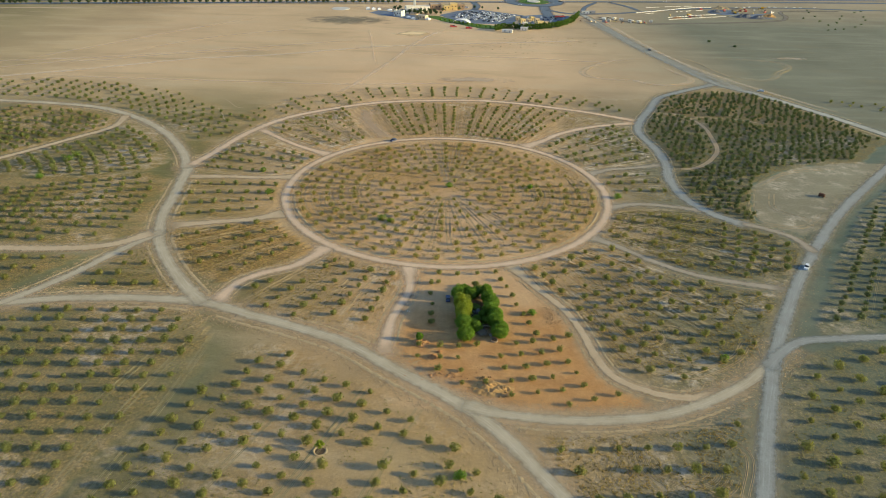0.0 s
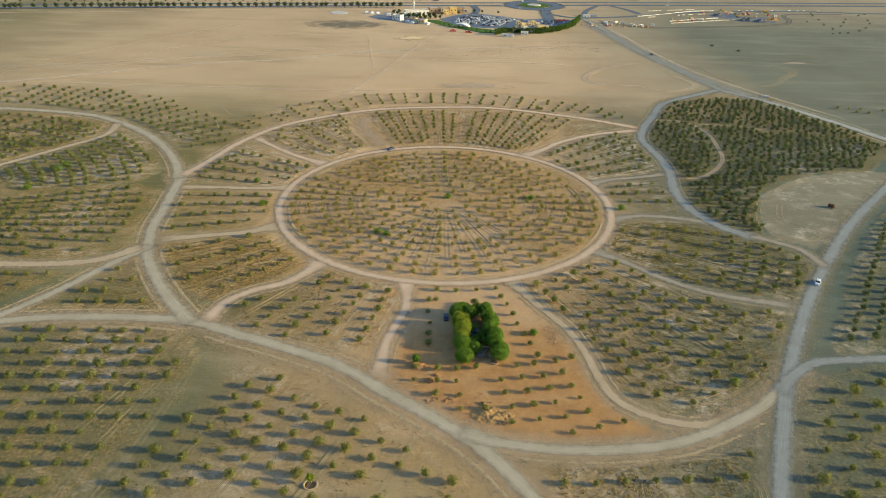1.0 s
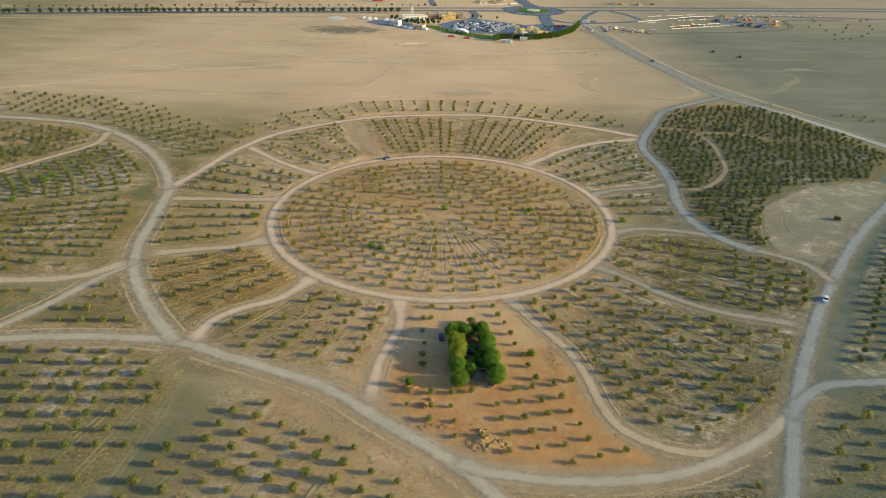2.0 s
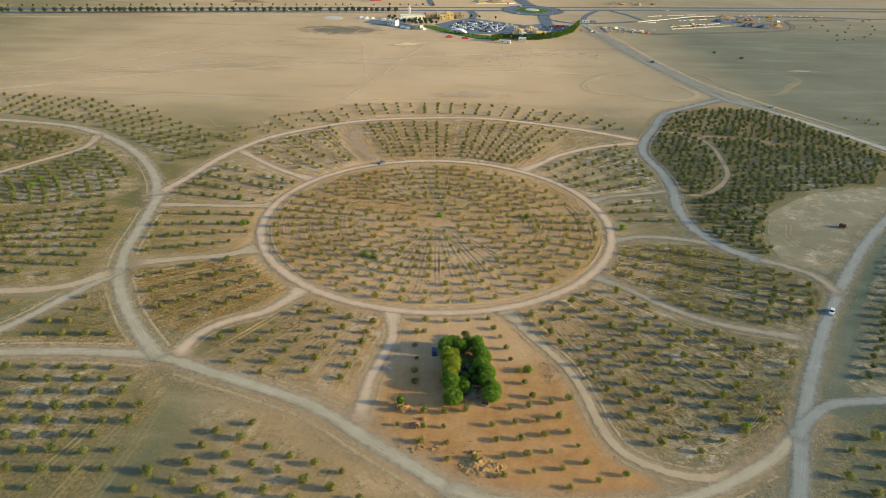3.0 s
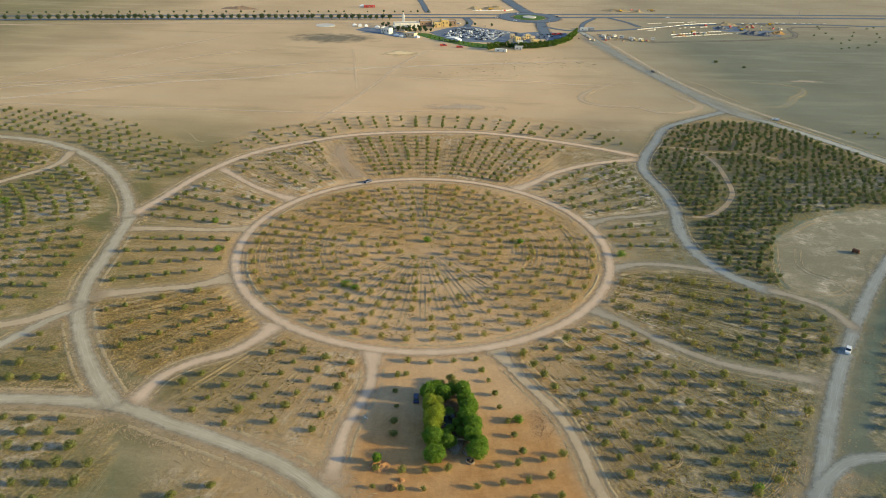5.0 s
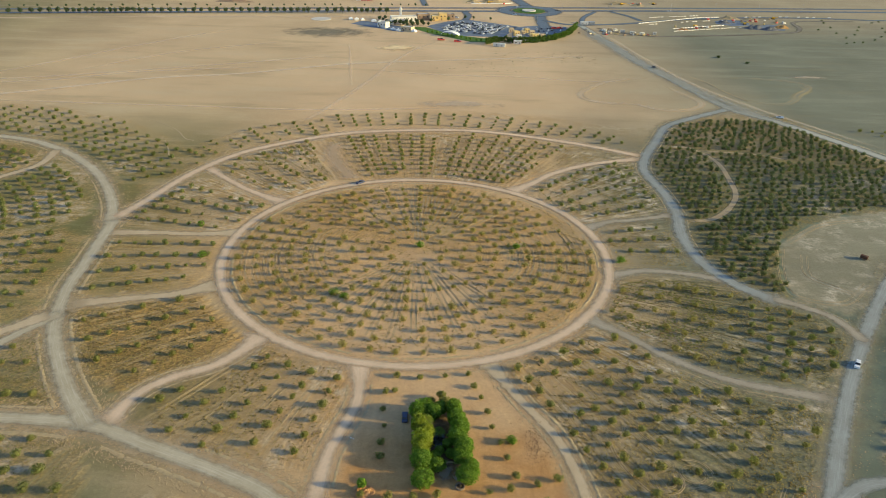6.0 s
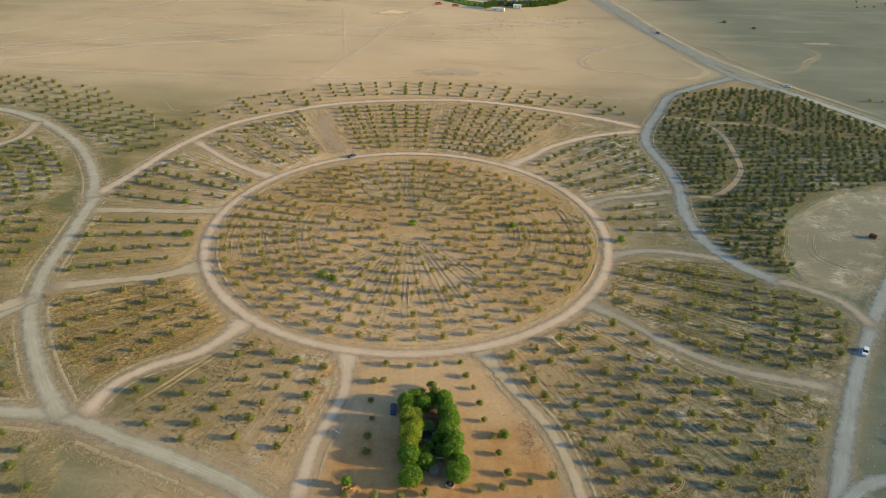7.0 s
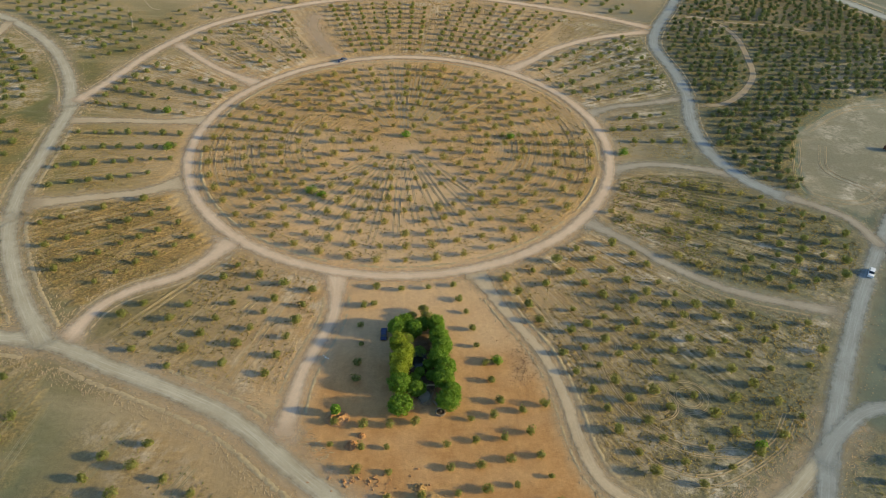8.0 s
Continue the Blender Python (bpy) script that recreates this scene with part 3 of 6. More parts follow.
# ---- the ground: one sheet ----
def ground():
    def axis(lo, hi, step, far_lo, far_hi):
        mid = np.arange(lo, hi + step / 2, step)
        g = step * np.cumsum(1.35 ** np.arange(1, 40))
        left, right = lo - g, hi + g
        return np.r_[np.r_[left[left > far_lo], far_lo][::-1], mid, right[right < far_hi], far_hi]
    xs, ys = axis(-400, 360, 2.5, -5000, 5000), axis(95, 610, 2.5, -4000, 6000)
    gx, gy = np.meshgrid(xs, ys, indexing="ij")
    xy = np.c_[gx.ravel(), gy.ravel()]
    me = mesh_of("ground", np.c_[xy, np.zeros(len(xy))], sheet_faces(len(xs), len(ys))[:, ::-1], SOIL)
    near = (xy[:, 0] > -420) & (xy[:, 0] < 380) & (xy[:, 1] > 90) & (xy[:, 1] < 620)
    q = xy[near]
    d = gap_to(q, road_points)
    n1 = np.array([noise.noise((x * 0.03, y * 0.03, 0.0)) for x, y in q])
    n2 = np.array([noise.noise((x * 0.11, y * 0.11, 5.0)) for x, y in q])
    off = np.clip((d - 3.4) / 3.0, 0, 1)
    verge = np.clip((d - 2.8) / 1.6, 0, 1)
    red, weed, pale = np.zeros(len(q)), np.zeros(len(q)), np.zeros(len(q))
    r = np.hypot(q[:, 0] - CX, q[:, 1] - CY)
    ring = np.clip((82.2 - r) / 2, 0, 1)
    bare = np.clip((358 - q[:, 1]) / 14, 0, 1) * np.clip(1.35 - np.abs(q[:, 0] - CX + 3) / (10 + 0.62 * np.clip(354 - q[:, 1], 0, 90)), 0, 1)
    weed = np.maximum(weed, ring * np.clip(0.62 - 0.85 * bare - 0.35 * np.clip(1.4 - np.hypot((q[:, 0] - 4) / 28, (q[:, 1] - 330) / 22), 0, 1) - 0.45 * np.clip((285 - q[:, 1]) / 12, 0, 1) + 0.5 * n1 + 0.3 * n2, 0, 1))
    for poly, w, p in ((P_NORTH, 0.75, 0.30), (P_NNW, 0.7, 0.7), (P_BAND_W, 0.45, 0.1), (P_BAND_N, 0.4, 0.15), (P_N4, 0.45, 0.4), (P_W4, 0.45, 0.1),
                       (P_W3, 0.95, 0.0), (P_SW, 0.40, 0.25), (P_SSE, 0.92, 0.40), (P_E, 0.95, 0.35), (P_E8, 0.35, 0.1), (P_NE9, 0.6, 0.8),
                       (P_DENSE, 1.25, 0.0), (P_NW1, 0.35, 0.1), (P_NW2, 0.7, 0.2), (P_NW3, 0.6, 0.15), (P_NW3U, 0.5, 0.4), (P_WWEDGE, 0.6, 0.1), (P_WSLIVER, 0.6, 0.0),
                       (P_SWF, 0.60, 0.1), (P_S, 0.25, 0.15), (P_SE, 0.65, 0.5), (P_RB, 0.7, 0.12), (P_RS, 0.6, 0.18)):
        mid = np.mean(poly, 0)
        on = inside(q + (mid - q) * 0.10, poly) * verge
        weed = np.maximum(weed, on * np.clip(w + 0.45 * n2 + 0.3 * n1, 0, 1))
        pale = np.maximum(pale, on * np.clip(p + 0.8 * n1 + 0.4 * n2, 0, 1))
    bowl = [(172, 371), (163, 347), (157, 319), (175, 308), (200, 331), (242, 379), (272, 410), (245, 414), (205, 399)]
    pale = np.maximum(pale, inside(q, bowl) * np.clip(0.35 + n2 + 0.6 * n1, 0, 0.8))
    on = inside(q, [(-13, 262), (-11, 250), (-14, 236), (-17, 222), (-17, 204), (-2, 190), (10, 181), (25, 177), (50, 176), (68, 180), (55, 194), (51, 218), (46, 234), (32, 262)])
    fade = np.clip((262 - q[:, 1]) / 40, 0, 1)
    red = on * np.clip(0.15 + 0.85 * fade + 0.3 * n2, 0, 1) * np.clip((d - 2.0) / 4.0, 0, 1)
    # warmer circle: the sand's own tone plus the warm centre of lens grading
    warm = ring * np.clip(0.38 + 0.2 * n1, 0, 0.6)
    fan = np.clip((330 - r) / 200, 0, 1) * np.clip(1 - np.abs(q[:, 0]) / 170, 0, 1) * np.clip(0.40 + 0.3 * n1, 0, 1)
    red = np.maximum(red, np.maximum(warm, fan))
    soil = np.zeros((len(xy), 4), np.float32)
    soil[:, 3] = 1
    soil[near, 0], soil[near, 1], soil[near, 2] = red, weed, pale
    # darker, cooler soil to the sides and front stands in for lens vignette
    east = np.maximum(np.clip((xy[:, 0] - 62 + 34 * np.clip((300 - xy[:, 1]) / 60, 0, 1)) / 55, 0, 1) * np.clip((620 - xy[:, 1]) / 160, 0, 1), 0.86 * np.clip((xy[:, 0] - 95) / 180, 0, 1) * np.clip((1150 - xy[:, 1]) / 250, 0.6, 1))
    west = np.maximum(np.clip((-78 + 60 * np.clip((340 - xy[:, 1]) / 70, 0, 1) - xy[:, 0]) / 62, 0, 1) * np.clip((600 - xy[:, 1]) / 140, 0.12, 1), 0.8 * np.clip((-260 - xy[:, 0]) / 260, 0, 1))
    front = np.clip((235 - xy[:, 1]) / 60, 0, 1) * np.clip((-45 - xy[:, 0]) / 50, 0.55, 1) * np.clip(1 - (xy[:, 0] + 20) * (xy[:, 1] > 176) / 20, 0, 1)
    vignette_grey = np.clip(east + 0.05 * front + 0.4 * west * np.clip((330 - xy[:, 1]) / 120, 0, 1), 0, 1)
    vignette_grey[near] *= 1 - 0.25 * inside(q, bowl)
    floats(me, "vignette_grey", vignette_grey)
    floats(me, "vignette_olive", np.clip(np.maximum(west, front), 0, 1))
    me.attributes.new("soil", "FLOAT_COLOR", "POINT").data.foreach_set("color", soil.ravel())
    tagged(place("ground", me), "tan desert sand with dry weeds and pale patches", "ground", kind="structure")


ground()

level = 0.004
for key, (pts, width, mat) in ROADS.items():   # smooth blown sand beside every road, under it
    if key in ("diagonal", "eastbranch"):
        continue
    ob = strip("road_shoulder", LINES[key], width * (1.75 if key == "ring" else 2.7 if key in ("south", "southeast") else 2.1), DULL_SHOULDER if mat in (GREY_GRAVEL, DUSTY) else SHOULDER, level, closed=pts is None, fade=4.0, flare=0.9, seed=level * 700, cover=0.72)
    tagged(ob, "smooth dusty sand along the edge of a track", "road edge", kind="structure")
    level += 0.004
order = sorted(ROADS, key=lambda k: (k == "ring", k[:5] != "spoke"))   # the ring lies over the ends of its spokes
for key in order:
    pts, width, mat = ROADS[key]
    ob = strip("dirt_road", LINES[key], width, mat, level, closed=pts is None, fade=9.0 if key[:5] == "spoke" else 5.0,
               flare=0.0 if key == "diagonal" else 2.3 if key[:5] == "spoke" else 0.8, seed=level * 900)
    tagged(ob, "pale graded gravel road across the desert" if mat in (GRAVEL, GREY_GRAVEL, PALE_DUST) else "sandy vehicle track between planted fields", "road", kind="structure")
    level += 0.004
for line, width in ((tree_paths[0], 4.0), (tree_paths[1], 2.5), (tree_paths[2], 13.0), (tree_paths[3], 6.0)):
    tagged(strip("sand_path", line, width, SANDY if width > 10 else TRACK, level, fade=8.0, cover=0.45 if width > 10 else 0.7), "bare sandy path through a planted field", "path", kind="structure")
    level += 0.004


# ---- trees ----
def tube(path, radii, sides_n=6):
    verts, faces = [], []
    for i, (p, r) in enumerate(zip(path, radii)):
        p = Vector(p)
        d = (Vector(path[min(i + 1, len(path) - 1)]) - Vector(path[max(i - 1, 0)])).normalized()
        q = d.to_track_quat("Z", "Y")
        for k in range(sides_n):
            a = 2 * math.pi * k / sides_n
            verts.append(p + q @ Vector((r * math.cos(a), r * math.sin(a), 0)))
    for i in range(len(path) - 1):
        for k in range(sides_n):
            a, b = i * sides_n + k, i * sides_n + (k + 1) % sides_n
            faces.append((a, b, b + sides_n, a + sides_n))
    return np.array([tuple(v) for v in verts]), np.array(faces)


def leaf_quads(rng, centres, spread, per, size, flat=0.8):
    """Small leaf sprays round the middles of the clumps."""
    c = np.repeat(centres, per, 0)
    n = len(c)
    d = rng.normal(size=(n, 3))
    d /= np.linalg.norm(d, axis=1)[:, None]
    p = c + d * (rng.random(n) ** 0.45)[:, None] * np.repeat(spread, per)[:, None] * np.array([1, 1, flat])
    nrm = d + rng.normal(size=(n, 3)) * 0.7 + np.array([0, 0, 0.5])
    nrm /= np.linalg.norm(nrm, axis=1)[:, None]
    u = np.cross(nrm, rng.normal(size=(n, 3)))
    u /= np.linalg.norm(u, axis=1)[:, None]
    w = np.cross(nrm, u)
    s = size * (0.6 + 0.8 * rng.random(n))[:, None]
    u, w = u * s, w * s * 0.6
    v = np.stack([p - u, p - w * 0.9, p + u, p + w * 0.9], 1).reshape(-1, 3)
    v[:, 2] = np.maximum(v[:, 2], 0.05)
    return v, np.arange(n * 4).reshape(-1, 4)


def crown_shape(rng, radius, low, high, clumps, per, leaf, lean=(0, 0)):
    """A low, wide dome of leaf clumps of uneven size, with gaps."""
    a = rng.random(clumps) * 2 * math.pi
    t = rng.random(clumps) ** 1.3
    z = low + (high - low) * (0.12 + 0.72 * t)
    rr = radius * np.sqrt(rng.random(clumps)) * (0.85 - 0.55 * t)
    c = np.c_[rr * np.cos(a) + lean[0] * t, rr * np.sin(a) + lean[1] * t, z]
    c[0] = (lean[0] * 0.5, lean[1] * 0.5, low + 0.66 * (high - low))
    return leaf_quads(rng, c, radius * (0.30 + 0.26 * rng.random(clumps)), per, leaf)


def round_crown(rng, radius, low, high, leaves, leaf):
    """A full rounded crown: leaf sprays in a lumpy shell and a sparser inside."""
    d = rng.normal(size=(leaves, 3))
    d /= np.linalg.norm(d, axis=1)[:, None]
    s = rng.random(3) * 50
    lump = np.array([1 + 0.20 * noise.noise((x * 2.2 + s[0], y * 2.2 + s[1], z * 2.2 + s[2])) + 0.16 * noise.noise((x * 5 + s[1], y * 5, z * 5 + s[0])) for x, y, z in d])
    depth = (1 - 0.35 * rng.random(leaves) ** 2) * np.where(rng.random(leaves) < 0.12, 1.0 + 0.2 * rng.random(leaves), 1.0)
    p = d * (lump * depth)[:, None] * np.array([radius, radius, (high - low) / 2]) + np.array([0, 0, (high + low) / 2])
    nrm = d + 0.55 * rng.normal(size=d.shape)
    nrm /= np.linalg.norm(nrm, axis=1)[:, None]
    u = np.cross(nrm, rng.normal(size=d.shape))
    u /= np.linalg.norm(u, axis=1)[:, None]
    w = np.cross(nrm, u)
    k = leaf * (0.6 + 0.8 * rng.random(leaves))[:, None]
    v = np.stack([p - u * k, p - w * k * 0.6, p + u * k, p + w * k * 0.6], 1).reshape(-1, 3)
    return v, np.arange(leaves * 4).reshape(-1, 4)


def puff_crown(rng, radius, low, high, leaves, leaf):
    """A soft feathery bush crown: small leaf sprays over a few overlapping lobes, loose at the rim."""
    k = 7
    a = rng.random(k) * 2 * math.pi
    rr = radius * 0.44 * np.sqrt(rng.random(k))
    mid = np.c_[rr * np.cos(a), rr * np.sin(a), low + (high - low) * (0.34 + 0.26 * rng.random(k))]
    lobe = radius * (0.52 + 0.14 * rng.random(k))
    i = rng.integers(0, k, leaves)
    d = rng.normal(size=(leaves, 3))
    d /= np.linalg.norm(d, axis=1)[:, None]
    reach = (0.55 + 0.45 * rng.random(leaves)) * np.where(rng.random(leaves) < 0.14, 1.2, 1.0)
    p = mid[i] + d * (lobe[i] * reach)[:, None] * np.array([1, 1, 0.86])
    out = p - np.array([0, 0, low + 0.3 * (high - low)])
    nrm = out / np.linalg.norm(out, axis=1)[:, None] + 0.5 * d + 0.38 * rng.normal(size=d.shape)
    nrm /= np.linalg.norm(nrm, axis=1)[:, None]
    u = np.cross(nrm, rng.normal(size=d.shape))
    u /= np.linalg.norm(u, axis=1)[:, None]
    w = np.cross(nrm, u)
    s = leaf * (0.55 + 0.8 * rng.random(leaves))[:, None]
    v = np.stack([p - u * s, p - w * s * 0.55, p + u * s, p + w * s * 0.55], 1).reshape(-1, 3)
    v[:, 2] = np.clip(v[:, 2], 0.05, high * 1.08)
    return v, np.arange(leaves * 4).reshape(-1, 4)


def trunk_shape(rng, height, r, limbs):
    parts = [tube([(0, 0, -0.05), (0.05 * height * rng.normal(), 0.05 * height * rng.normal(), height * 0.5), (0.07 * height * rng.normal(), 0.07 * height * rng.normal(), height)],
                  [r, r * 0.75, r * 0.35])]
    for _ in range(limbs):
        a, l = rng.random() * 6.28, height * (0.45 + 0.3 * rng.random())
        z = height * (0.25 + 0.25 * rng.random())
        parts.append(tube([(0, 0, z), (l * 0.4 * math.cos(a), l * 0.4 * math.sin(a), z + l * 0.4), (l * 0.75 * math.cos(a), l * 0.75 * math.sin(a), z + l * 0.75)],
                          [r * 0.5, r * 0.35, r * 0.12], 5))
    return join(parts)


rng = np.random.default_rng(7)
CROWNS = [puff_crown(rng, 1.75 + 0.35 * rng.random(), 0.10, 2.45 + 0.5 * rng.random(), 430, 0.235) for _ in range(8)]
FAR_CROWNS = [puff_crown(rng, 1.8 + 0.35 * rng.random(), 0.10, 2.4 + 0.5 * rng.random(), 250, 0.29) for _ in range(8)]
DRY_CROWNS = [puff_crown(rng, 1.85 + 0.4 * rng.random(), 0.08, 2.3 + 0.5 * rng.random(), 300, 0.225) for _ in range(8)]
STEMS = [tube([(0, 0, -0.05), (0.05, 0.03, 0.7), (0.02, 0.1, 1.35)], [0.085, 0.07, 0.03], 5)]
TRUNKS = [trunk_shape(rng, 1.4, 0.085, 3) for _ in range(4)]
LEAVES = {"grey": LEAF, "dry": LEAF_DRY, "mid": LEAF_MID, "dark": LEAF_DARK}


def tree_thing(name, crown, trunk, leaf_mat, label, category="tree", group=""):
    ob = new(name)
    ob.empty_display_size = 0.3
    place("trunk", mesh_of("trunk", *trunk, BARK), ob)
    place("crown", mesh_of("crown", *crown, leaf_mat), ob)
    return tagged(ob, label, category, group)


# every field's trees: jittered, thinned, kept off roads and out of the grove
planted = []
for name, pts, size, kind, missing, off in FIELDS:
    pts = pts + rng.normal(size=pts.shape) * (0.75 if name == "dense" else 0.22)
    keep = (gap_to(pts, road_points) > off) & (rng.random(len(pts)) > missing)
    keep &= gap_to(pts, tree_paths) > 3.2
    x0, y0, x1, y1 = GROVE
    keep &= ~((pts[:, 0] > x0) & (pts[:, 0] < x1) & (pts[:, 1] > y0) & (pts[:, 1] < y1))
    scale = size * (0.72 + 0.5 * rng.random(len(pts)))
    turn = rng.random(len(pts)) * 2 * math.pi
    shape = rng.integers(0, len(CROWNS), len(pts))
    for i in np.flatnonzero(keep):
        planted.append((name, kind, pts[i, 0], pts[i, 1], scale[i], turn[i], shape[i]))

# trees of the stretch nearest the walk are things of their own, the rest is one mass for each field
single = [t for t in planted if -72 < t[2] < 62 and 118 < t[3] < 268 and t[0] in ("south", "sw", "red_rows", "red_top", "red_right", "red_left", "sse_in", "sse_out")][:300]
chosen = set(id(t) for t in single)
MODELS = {}
for name, kind, x, y, s, a, k in single:
    m = pose(x, y, 0, 0, 0, math.degrees(a))
    if (kind, k) in MODELS:
        ob = copy_thing(MODELS[kind, k], m)
        ob.scale = (s, s, s)
    else:
        ob = tree_thing("young_tree", CROWNS[k], TRUNKS[k % 4], LEAVES[kind], "bushy grey-green young tree planted in sand", "tree", "young trees in rows")
        ob.matrix_basis = m
        ob.scale = (s, s, s)
        MODELS[kind, k] = ob
for field, _, _, kind, _, _ in FIELDS:
    crowns, trunks = [], []
    for t in planted:
        if t[0] != field or id(t) in chosen:
            continue
        _, _, x, y, s, a, k = t
        rot = np.array([[math.cos(a), -math.sin(a), 0], [math.sin(a), math.cos(a), 0], [0, 0, 1]]) * s
        far = math.hypot(x, y) > 350
        crown, stem = (DRY_CROWNS[k] if kind == "dry" else FAR_CROWNS[k], STEMS[0]) if far or kind == "dry" else (CROWNS[k], TRUNKS[k % 4])
        crowns.append((crown[0] @ rot.T + (x, y, 0), crown[1]))
        trunks.append((stem[0] @ rot.T + (x, y, 0), stem[1]))
    if crowns:
        ob = new("tree_plantation")
        tagged(ob, {"dry": "rows of dusty olive young trees on weedy sand", "dark": "close rows of dark green young trees", "mid": "rows of olive-green young trees in dusty sand", "grey": "rows of bushy grey-green young trees in sand"}[kind],
               "trees", "planted fields", "stuff")
        place("crowns", mesh_of("crowns", *join(crowns), LEAVES[kind]), ob)
        place("trunks", mesh_of("trunks", *join(trunks), BARK), ob)


def lone_bush(x, y, r, h, mat, label, clumps=14, per=26, name="bush"):
    g = np.random.default_rng(int(abs(x) * 31 + abs(y) * 7))
    ob = tree_thing(name, puff_crown(g, r, 0.06 * h, h, clumps * (per + 14), 0.24), trunk_shape(g, h * 0.7, 0.05 * r + 0.05, 4), mat, label)
    ob.matrix_basis = pose(x, y, 0)
    return ob


for x, y, r, h in ((2.0, 358.5, 2.6, 2.6), (46.0, 359.0, 2.4, 2.5), (-30.6, 315.4, 3.0, 2.3), (-26.6, 313.0, 2.4, 1.8), (-93.0, 343.5, 3.0, 2.8), (-103.0, 374.0, 2.6, 2.6),
                   (91.5, 348.5, 2.8, 2.4), (66.5, 526.5, 2.6, 3.4), (100.8, 206.0, 2.0, 2.0), (-218.0, 384.0, 3.6, 3.2), (-216.5, 391.0, 3.4, 3.0), (-220.5, 357.5, 3.4, 2.8),
                   (6.6, 146.8, 2.3, 2.4), (-71.8, 511.3, 3.2, 2.8), (35.0, 232.5, 2.2, 2.2)):
    lone_bush(x, y, r, h, LEAF_LUSH if y < 400 else LEAF, "round bright green bush standing alone in sand")
for x, y, r, h in ((274.8, 774.0, 2.8, 1.8), (294.3, 751.0, 2.6, 1.5)):
    lone_bush(x, y, r, h, LEAF_FAR, "low dark desert shrub in open sand")


# ---- the grove and what stands round it ----
for x, y, r, h, mat in (
        (9.1, 214.6, 3.35, 5.4, LEAF_LUSH), (8.4, 221.6, 3.05, 5.9, LEAF_LUSH), (8.5, 229.2, 3.1, 6.6, LEAF_YELLOW), (9.6, 232.4, 2.3, 5.8, LEAF_YELLOW), (8.0, 225.6, 2.3, 5.6, LEAF_YELLOW),
        (7.2, 236.0, 2.5, 6.4, LEAF_YELLOW), (6.6, 242.2, 2.9, 6.2, LEAF_LUSH), (11.3, 242.0, 2.6, 5.6, LEAF_LUSH), (8.8, 245.0, 2.3, 5.4, LEAF_LUSH), (13.6, 244.6, 1.9, 4.6, LEAF_LUSH),
        (13.0, 220.8, 2.35, 3.9, LEAF_LUSH), (12.4, 224.8, 1.5, 2.8, LEAF_LUSH), (15.9, 229.8, 1.5, 2.8, LEAF_LUSH), (13.6, 227.2, 1.3, 2.3, LEAF_LUSH), (16.9, 226.0, 1.4, 2.6, LEAF_LUSH),
        (17.6, 243.8, 2.5, 6.0, LEAF_LUSH), (18.5, 239.4, 2.9, 6.2, LEAF_LUSH), (19.6, 235.4, 2.8, 6.0, LEAF_LUSH), (18.7, 231.2, 3.0, 6.2, LEAF_LUSH), (20.7, 227.6, 2.8, 5.8, LEAF_LUSH),
        (20.3, 223.6, 2.9, 5.8, LEAF_LUSH), (22.4, 219.8, 2.4, 5.0, LEAF_LUSH), (21.6, 216.6, 3.1, 5.2, LEAF_LUSH)):
    g = np.random.default_rng(int(x * 100 + y))
    ob = tree_thing("shade_tree", round_crown(g, r * (0.93 + 0.12 * g.random()), 0.06 * h, h * (0.92 + 0.12 * g.random()), 2600, 0.26), trunk_shape(g, h * 0.7, 0.2, 5), mat,
                    "dense yellow-green shade tree in the grove" if mat is LEAF_YELLOW else "dense bright green shade tree in the grove", "tree", "trees of the grove")
    ob.matrix_basis = pose(x, y, 0)


for x, y, r, h in ((14.8, 248.6, 2.6, 4.8), (13.8, 251.4, 2.1, 4.2), (10.4, 249.4, 1.6, 3.0)):
    g = np.random.default_rng(int(x * 100 + y))
    ob = tree_thing("olive_tree", puff_crown(g, r, 0.1 * h, h, 900, 0.24), trunk_shape(g, h * 0.6, 0.16, 4), LEAF, "airy olive-green tree at the edge of the grove", "tree", "trees of the grove")
    ob.matrix_basis = pose(x, y, 0)


def palm(x, y, h, fronds, length, label):
    g = np.random.default_rng(int(x * 10 + y))
    ob = tagged(new("palm_tree"), label, "palm")
    ob.matrix_basis = pose(x, y, 0)
    place("trunk", mesh_of("trunk", *tube([(0, 0, -0.1), (0.05, 0, h * 0.5), (0, 0.05, h)], [0.2, 0.16, 0.18], 8), BARK), ob)
    vs = []
    for i in range(fronds):
        a, lift = i * 2.4, 0.5 + 1.9 * g.random()
        d, s = np.array([math.cos(a), math.sin(a), 0]), np.array([-math.sin(a), math.cos(a), 0])
        for t0 in np.linspace(0.1, 0.95, 12):
            p = d * length * t0 + np.array([0, 0, h + lift * length * (t0 - 1.1 * t0 * t0)])
            l = 0.45 * length * math.sin(math.pi * (0.15 + 0.8 * t0)) + 0.05
            for sgn in (-1, 1):
                tip = p + s * sgn * l * 0.8 + d * l * 0.6 + np.array([0, 0, -0.15 * l])
                vs.append([p - d * 0.05, p + d * 0.05, tip + d * 0.03, tip - d * 0.03])
    vs = np.array(vs).reshape(-1, 3)
    place("fronds", mesh_of("fronds", vs, np.arange(len(vs)).reshape(-1, 4), LEAF_YELLOW if h > 3 else LEAF_LUSH), ob)
    return ob


palm(9.0, 236.2, 4.2, 18, 2.6, "yellow-green date palm rising from the grove")
palm(13.2, 234.4, 1.6, 14, 2.0, "small green palm inside the grove")
g = np.random.default_rng(5)
